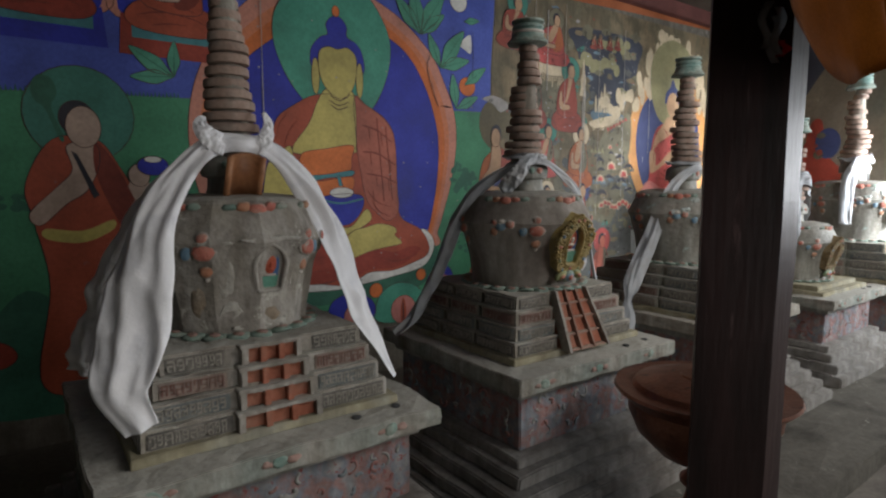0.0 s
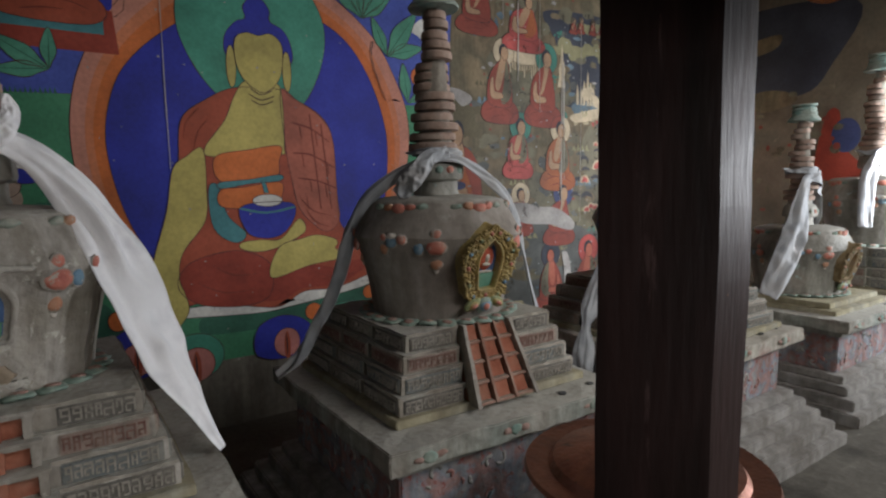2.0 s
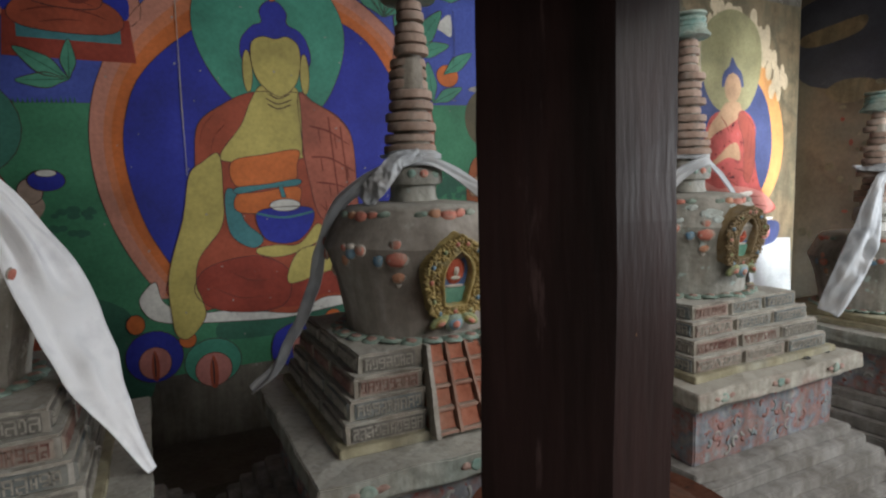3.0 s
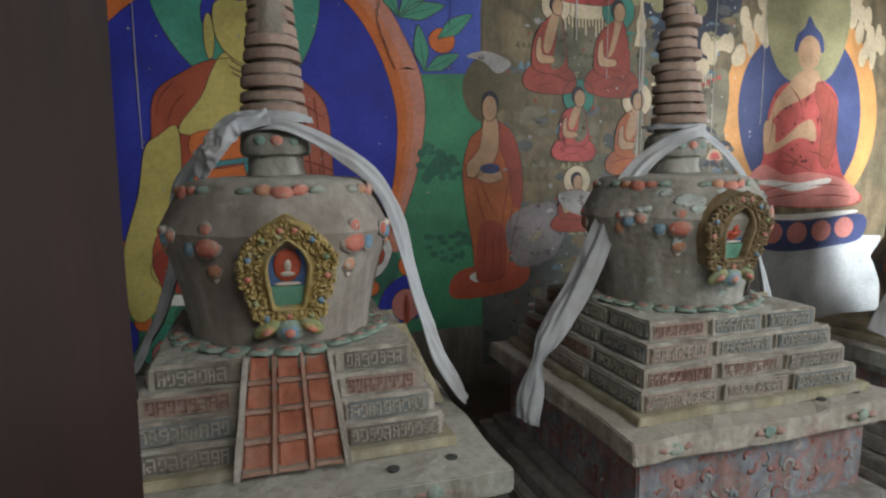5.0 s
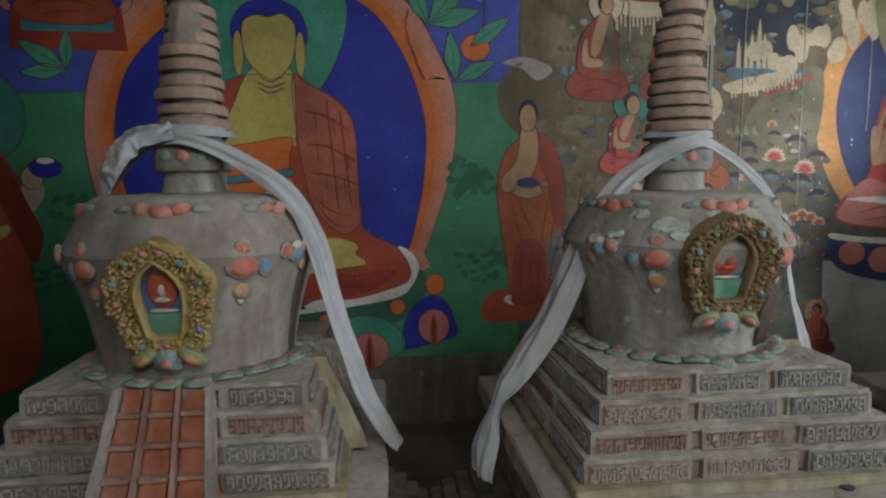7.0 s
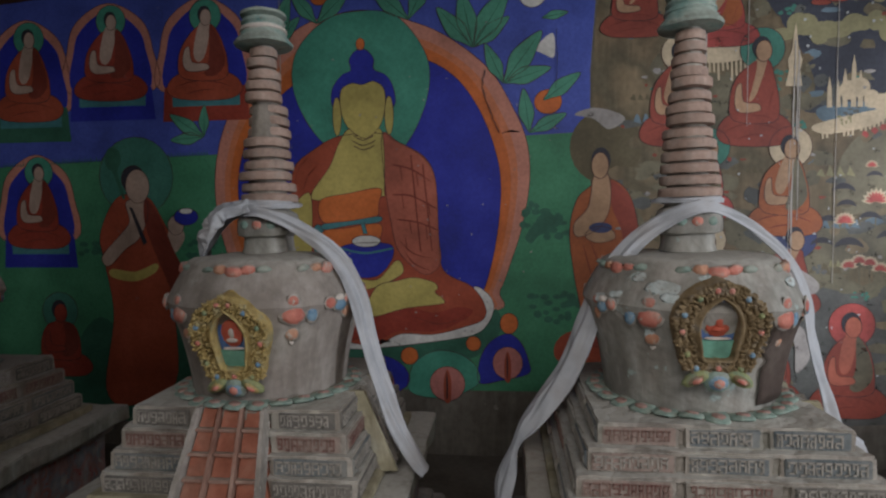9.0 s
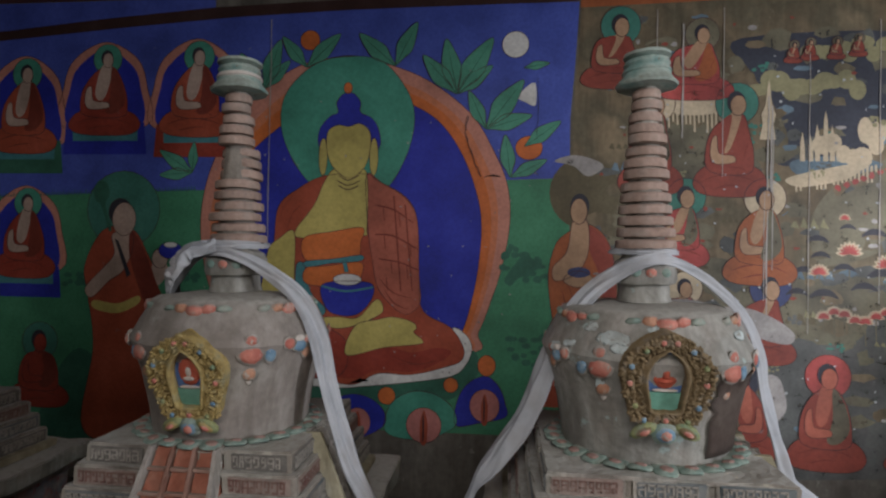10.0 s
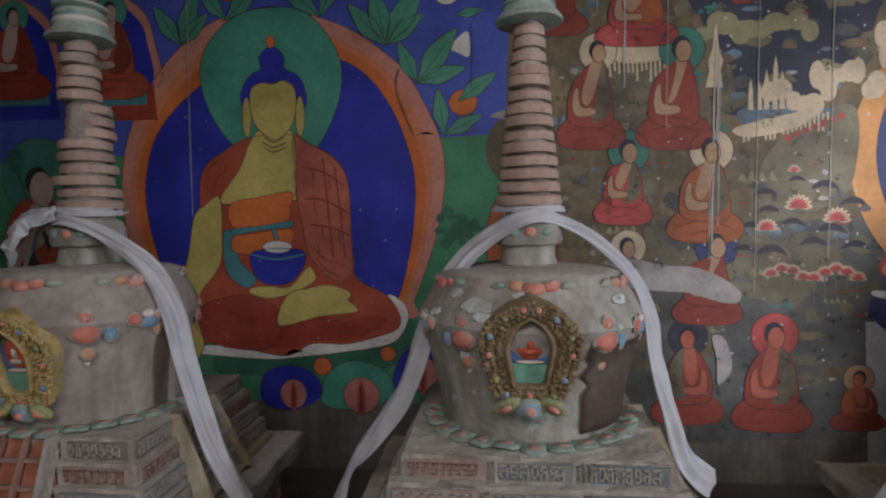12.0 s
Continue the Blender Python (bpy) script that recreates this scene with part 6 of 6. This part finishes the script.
def arched(cx, low, top, half, base, robe):
    """A small arched throne field with a robed form on a block."""
    h = top - low

    def arch(k, drop):
        w = half * k
        return [(cx - w, low + h * 0.25), (cx - w, low + h * 0.6), (cx - w * 0.75, low + h * 0.85 - drop), (cx, top - drop), (cx + w * 0.75, low + h * 0.85 - drop), (cx + w, low + h * 0.6), (cx + w, low + h * 0.25)]
    flat("arch", arch(1.0, 0), P_RING, mural, 1, True, 5, True)
    flat("arch_field", arch(0.84, h * 0.06), P_DEEP, mural, 2, True, 5)
    flat("block", [(cx - half * 0.98, low), (cx + half * 1.02, low), (cx + half * 0.95, low + h * 0.28), (cx - half * 0.92, low + h * 0.28)], base, mural, 3, False)
    flat("block_top", [(cx - half * 0.75, low + h * 0.12), (cx + half * 0.8, low + h * 0.12), (cx + half * 0.8, low + h * 0.22), (cx - half * 0.75, low + h * 0.22)], P_TEAL, mural, 4, False)
    seated(mural, cx, top - h * 0.02, low + h * 0.17, P_HALO, robe, P_SKIN, 5, half * 0.86, h * 0.135, 0.02)


arched(-0.47, 2.21, 3.08, 0.31, P_LEAFD, P_ROBE)
arched(0.165, 2.35, 3.17, 0.325, P_DEEP, P_RED)
arched(0.865, 2.33, 3.18, 0.32, P_RED, P_ROBE)
arched(-0.44, 1.30, 2.12, 0.29, P_DEEP, P_RED)
arched(-1.13, 2.18, 3.02, 0.31, P_DEEP, P_ROBE)
seated(mural, -0.30, 1.12, 0.5, P_HALOD, P_RED, P_RED, 3, 0.24, 0.14)

def ragged(cx, cz, rx, rz, r):
    n = 9
    return [(cx + rx * r.uniform(0.6, 1.15) * math.cos(2 * math.pi * i / n), cz + rz * r.uniform(0.6, 1.15) * math.sin(2 * math.pi * i / n)) for i in range(n)]


# robed forms of the old painting
for cx, top, low, halo, robe, half, hr, lean in (
        (4.02, 2.79, 2.08, P_CREAM, P_OLDRED, 0.21, 0.115, 0.04), (4.52, 2.81, 2.07, P_HALOD, P_OLDRED, 0.23, 0.135, 0.04),
        (4.22, 2.19, 1.61, P_HALOD, P_ROSE, 0.18, 0.125, 0.03), (4.71, 2.19, 1.50, P_CREAM, P_ORANGE, 0.23, 0.13, 0.03),
        (4.73, 1.61, 0.99, P_NAVYB, P_OLDRED, 0.21, 0.13, 0.05), (5.12, 1.07, 0.33, P_ROSE, P_OLDRED, 0.24, 0.14, 0.01),
        (4.62, 1.03, 0.36, P_NAVY, P_OLDRED, 0.22, 0.12, 0.0), (4.29, 3.24, 2.70, P_OLIVE, P_ROSE, 0.25, 0.11, 0.05),
        (3.78, 3.33, 2.78, P_HALOD, P_OLDRED, 0.22, 0.13, 0.04), (4.22, 1.58, 1.10, P_CREAM, P_OLDRED, 0.18, 0.11, 0.03),
        (5.62, 0.76, 0.35, P_SKIN2, P_OLDRED, 0.16, 0.09, 0.0)):
    seated(old, cx, top, low, halo, robe, P_SKIN2 if low > 0.9 else P_ROBE2, 4, half, hr, lean, -1 if int(top * 100) % 3 == 1 else 1, int(top * 100) % 4)
flat("bare_patch", [(4.10, 1.38), (4.28, 1.40), (4.46, 1.36), (4.64, 1.35), (4.80, 1.29), (4.92, 1.20), (4.90, 1.13), (4.78, 1.14), (4.62, 1.19), (4.46, 1.20), (4.28, 1.22), (4.14, 1.28)], P_GREYL, old, 11)
flat("bare_patch", [(4.76, 0.92), (4.84, 0.90), (4.88, 0.72), (4.80, 0.62), (4.79, 0.78)], P_GREYL, old, 11)


def cloud(cx, cz, w, h, n, seed, material=None):
    rng = random.Random(seed)
    shape_mesh("cloud", [oval(cx + w * (i / (n - 1) - 0.5) + rng.uniform(-0.02, 0.02), cz + rng.uniform(-h, h) * 0.5, rng.uniform(0.5, 0.9) * w / n + 0.02, rng.uniform(0.35, 0.6) * h, 14) for i in range(n)], material or P_CREAM, old, 3)


for i, (cx, cz, w, h, n) in enumerate(((5.03, 2.80, 0.55, 0.12, 9), (5.24, 2.38, 0.30, 0.13, 6), (4.42, 2.74, 0.50, 0.08, 7), (5.79, 2.62, 0.22, 0.22, 7), (5.50, 2.45, 0.34, 0.14, 8), (6.38, 3.16, 0.55, 0.18, 9), (6.78, 2.98, 0.22, 0.22, 6), (6.92, 2.74, 0.20, 0.20, 6), (7.08, 2.55, 0.20, 0.2, 6), (5.98, 2.95, 0.25, 0.3, 8), (5.25, 3.02, 0.4, 0.09, 7))):
    cloud(cx, cz, w, h, n, 20 + i, P_OLIVEL if i in (0, 2, 10) else None)
rng = random.Random(4)
# tiny red forms on clouds, and the pale towers by the water
for cx, cz in ((4.90, 2.93), (5.00, 2.945), (5.16, 2.95), (5.29, 2.965)):
    seated(old, cx, cz + 0.15, cz, P_OLIVE, P_OLDRED, P_SKIN2, 5, 0.058, 0.032, 0.008, 1, 1)
flat("pale_tower", [(4.70, 2.44), (4.80, 2.44), (4.785, 2.54), (4.80, 2.60), (4.775, 2.66), (4.765, 2.76), (4.755, 2.83), (4.745, 2.76), (4.735, 2.66), (4.71, 2.60), (4.72, 2.54)], P_CREAM, old, 5, False)
shape_mesh("red_row", [ragged(5.18 + 0.05 * i, 2.13 + 0.02 * i, 0.022, 0.022, rng) for i in range(7)], P_ROSE, old, 5)
shape_mesh("pale_towers", [[(x, 2.30), (x + 0.03, 2.30), (x + 0.025, z), (x + 0.012, z + 0.07), (x, z)] for x, z in ((4.95, 2.42), (5.0, 2.40), (5.04, 2.47), (5.09, 2.55), (5.13, 2.46), (5.17, 2.38))], P_CREAM, old, 4)
shape_mesh("cliff_strokes", [[(x, 2.62), (x + 0.012, 2.62), (x + 0.016, 2.62 - d), (x + 0.004, 2.62 - d)] for x, d in [(4.1 + 0.027 * i, rng.uniform(0.06, 0.14)) for i in range(16)]], P_CREAM, old, 4)
shape_mesh("cliff_strokes", [[(x, z), (x + 0.014, z), (x + 0.016, z - d), (x + 0.004, z - d)] for x, z, d in [(4.92 + 0.025 * i, 2.20 + 0.004 * i, rng.uniform(0.04, 0.11)) for i in range(20)]], P_CREAM, old, 4)


def lotus(cx, cz, r):
    """A pale lotus with pointed petals in a fan over a dark leaf."""
    def petal(a, k, w):
        d, o = Vector((math.sin(a), math.cos(a))) * r * k, Vector((math.cos(a), -math.sin(a))) * r * w
        return [(cx + q.x, cz + q.y) for q in (Vector((0, 0)), d * 0.45 + o, d * 0.8 + o * 0.6, d, d * 0.8 - o * 0.6, d * 0.45 - o)]
    shape_mesh("lotus_petals", [petal(a, 1.0, 0.20) for a in (-1.5, -1.1, -0.72, -0.36, 0, 0.36, 0.72, 1.1, 1.5)], P_CREAM, old, 6)
    shape_mesh("lotus_petal_cores", [petal(a, 0.78, 0.11) for a in (-1.5, -1.1, -0.72, -0.36, 0, 0.36, 0.72, 1.1, 1.5)], P_ROSE, old, 7)
    flat("lotus_stem", [(cx - 0.004, cz), (cx + 0.004, cz), (cx + 0.008, cz - r * 2.6), (cx, cz - r * 2.6)], P_OLIVE, old, 5, False)


def lotus_leaf(cx, cz, w):
    flat("lotus_leaf", [(cx - w, cz - 0.25 * w), (cx - 0.6 * w, cz + 0.25 * w), (cx, cz + 0.42 * w), (cx + 0.6 * w, cz + 0.22 * w), (cx + w, cz - 0.3 * w), (cx + 0.4 * w, cz - 0.12 * w), (cx - 0.4 * w, cz - 0.1 * w)], P_DARK, old, 5, True, 4)


for cx, cz, w in ((5.06, 1.80, 0.07), (5.40, 1.84, 0.08), (5.56, 1.74, 0.08), (4.98, 1.60, 0.07), (5.22, 1.62, 0.07), (5.08, 1.70, 0.06), (5.44, 1.58, 0.09), (5.10, 1.45, 0.09), (5.34, 1.50, 0.08), (5.58, 1.48, 0.08), (5.24, 1.88, 0.05), (4.94, 1.46, 0.07)):
    lotus_leaf(cx, cz, w)
for cx, cz, r in ((5.25, 1.71, 0.085), (5.47, 1.63, 0.085), (5.07, 1.58, 0.07), (5.22, 1.93, 0.04)):
    lotus(cx, cz, r)
for i in range(9):
    lotus(5.10 + 0.062 * i, 1.30 + 0.03 * math.sin(i * 1.3), 0.055)

# faded ground of hills, rocks and foliage
for mt, count, big, lay in ((P_OLIVE, 70, 0.11, 1), (P_OCHRE, 60, 0.10, 2), (P_GREY, 46, 0.09, 2), (P_GREYL, 26, 0.035, 3), (P_OLDRED, 34, 0.022, 3), (P_WATER, 26, 0.05, 2)):
    shape_mesh("faded_patch", [ragged(3.66 + 2.0 * rng.random(), 0.55 + 2.7 * rng.random(), big * rng.uniform(0.4, 1.2), big * rng.uniform(0.25, 0.7), rng) for _ in range(count)], mt, old, lay)
rng = random.Random(12)
for _ in range(34):
    cx, cz = rng.uniform(3.75, 5.5), rng.uniform(0.9, 3.1)
    shape_mesh("bush", [oval(cx + rng.uniform(-0.05, 0.05), cz + rng.uniform(-0.03, 0.03), rng.uniform(0.008, 0.020), rng.uniform(0.006, 0.014), 7) for _ in range(9)], rng.choice((P_OLIVE, P_HALOD, P_GREY, P_OLIVEL)), old, 3)
for _ in range(16):
    cx, cz, w = rng.uniform(3.7, 5.5), rng.uniform(1.0, 3.0), rng.uniform(0.05, 0.12)
    shape_mesh("rock_ridge", [[(cx + w * (k - 1.5) * 0.6, cz), (cx + w * (k - 1.2) * 0.6, cz + w * rng.uniform(0.3, 0.7)), (cx + w * (k - 0.9) * 0.6, cz + w * rng.uniform(0.2, 0.5)), (cx + w * (k - 0.6) * 0.6, cz - 0.01)] for k in range(4)], rng.choice((P_OLIVE, P_OLIVEL, P_HALO_OLD, P_WATER)), old, 3)
# pale runs of water down the paint, cracks and flaked spots
for x, z0, z1, w in ((4.745, 2.72, 1.25, 0.013), (4.765, 2.66, 2.0, 0.016), (4.78, 2.5, 1.6, 0.008), (4.73, 2.1, 1.4, 0.007), (4.21, 3.2, 2.45, 0.016), (1.415, 3.3, 1.68, 0.008), (5.0, 3.0, 1.2, 0.006), (5.42, 3.2, 1.4, 0.007), (4.47, 3.3, 2.2, 0.006), (5.9, 3.0, 1.9, 0.008), (4.05, 3.3, 2.9, 0.007)):
    pts = [(x + w * (0.5 + 0.4 * noise.noise(Vector((x, z0 - (z0 - z1) * i / 12 * 3, 0)))), z0 - (z0 - z1) * i / 12) for i in range(13)]
    flat("water_run", [(a - w * (0.3 + 0.2 * math.sin(5 * i)), b) for i, (a, b) in enumerate(pts)] + [(a + w * 0.35, b) for a, b in reversed(pts)], P_RUN, mural if x < 2 else old, 9, False)
shape_mesh("flaked_spots", [oval(4.0 + 1.8 * rng.random(), 0.6 + 2.4 * rng.random(), rng.uniform(0.003, 0.010), rng.uniform(0.003, 0.010), 7) for _ in range(110)], P_PALE, old, 13)
shape_mesh("flaked_spots", [oval(0.9 + 2.5 * rng.random(), 0.6 + 2.5 * rng.random(), rng.uniform(0.003, 0.008), rng.uniform(0.003, 0.008), 6) for _ in range(70)], P_GREYL, mural, 13)


def crack(pts, w=0.006):
    line = []
    for (a, b), (c_, d) in zip(pts, pts[1:]):
        line += [(a + (c_ - a) * k / 5 + rng.uniform(-w, w), b + (d - b) * k / 5 + rng.uniform(-w, w)) for k in range(5)]
    flat("crack", line + [(a + w * (0.4 + rng.random()), b) for a, b in reversed(line)], P_DARK, mural, 12, False)


crack([(2.81, 2.60), (2.80, 2.50), (2.83, 2.38), (2.88, 2.25), (2.92, 2.18)])
crack([(2.90, 2.18), (2.99, 2.21), (3.06, 2.19)], 0.004)
crack([(3.28, 2.86), (3.285, 2.6), (3.27, 2.44)], 0.004)
crack([(2.02, 0.76), (2.10, 0.80), (2.2, 0.78), (2.30, 0.72)], 0.005)
flat("plaster_gap", [(3.40, 2.30), (3.52, 2.34), (3.66, 2.31), (3.72, 2.26), (3.62, 2.20), (3.52, 2.27)], P_GREYL, old, 6)
# end wall
flat("night_patch", [(-4.0, 2.6), (-3.2, 2.45), (-2.9, 2.7), (-2.7, 3.3), (-4.0, 3.36)], P_NAVY, east, 0)
flat("ochre_cloud", [(-3.75, 2.45), (-3.6, 2.54), (-3.35, 2.52), (-3.2, 2.42), (-3.35, 2.34), (-3.6, 2.32)], P_OCHRE, east, 1)
flat("ochre_cloud", [(-4.0, 3.05), (-3.7, 3.1), (-3.4, 3.12), (-3.45, 2.98), (-3.8, 2.92), (-4.0, 2.95)], P_OCHRE, east, 1)
flat("blue_oval", oval(-2.73, 2.0, 0.13, 0.17), P_NAVYB, east, 2, False)
flat("red_mound", [(-2.98, 1.6), (-2.92, 2.2), (-2.8, 2.25), (-2.75, 1.9), (-2.5, 1.6)], P_RED, east, 1)
shape_mesh("faded_marks", [oval(-3.95 + 1.5 * rng.random(), 0.9 + 1.6 * rng.random(), rng.uniform(0.02, 0.06), rng.uniform(0.015, 0.05), 9) for _ in range(26)], P_OLIVE, east, 2)
shape_mesh("faded_marks", [oval(-3.95 + 1.5 * rng.random(), 0.9 + 1.6 * rng.random(), rng.uniform(0.01, 0.04), rng.uniform(0.015, 0.04), 9) for _ in range(16)], P_OLDRED, east, 3)
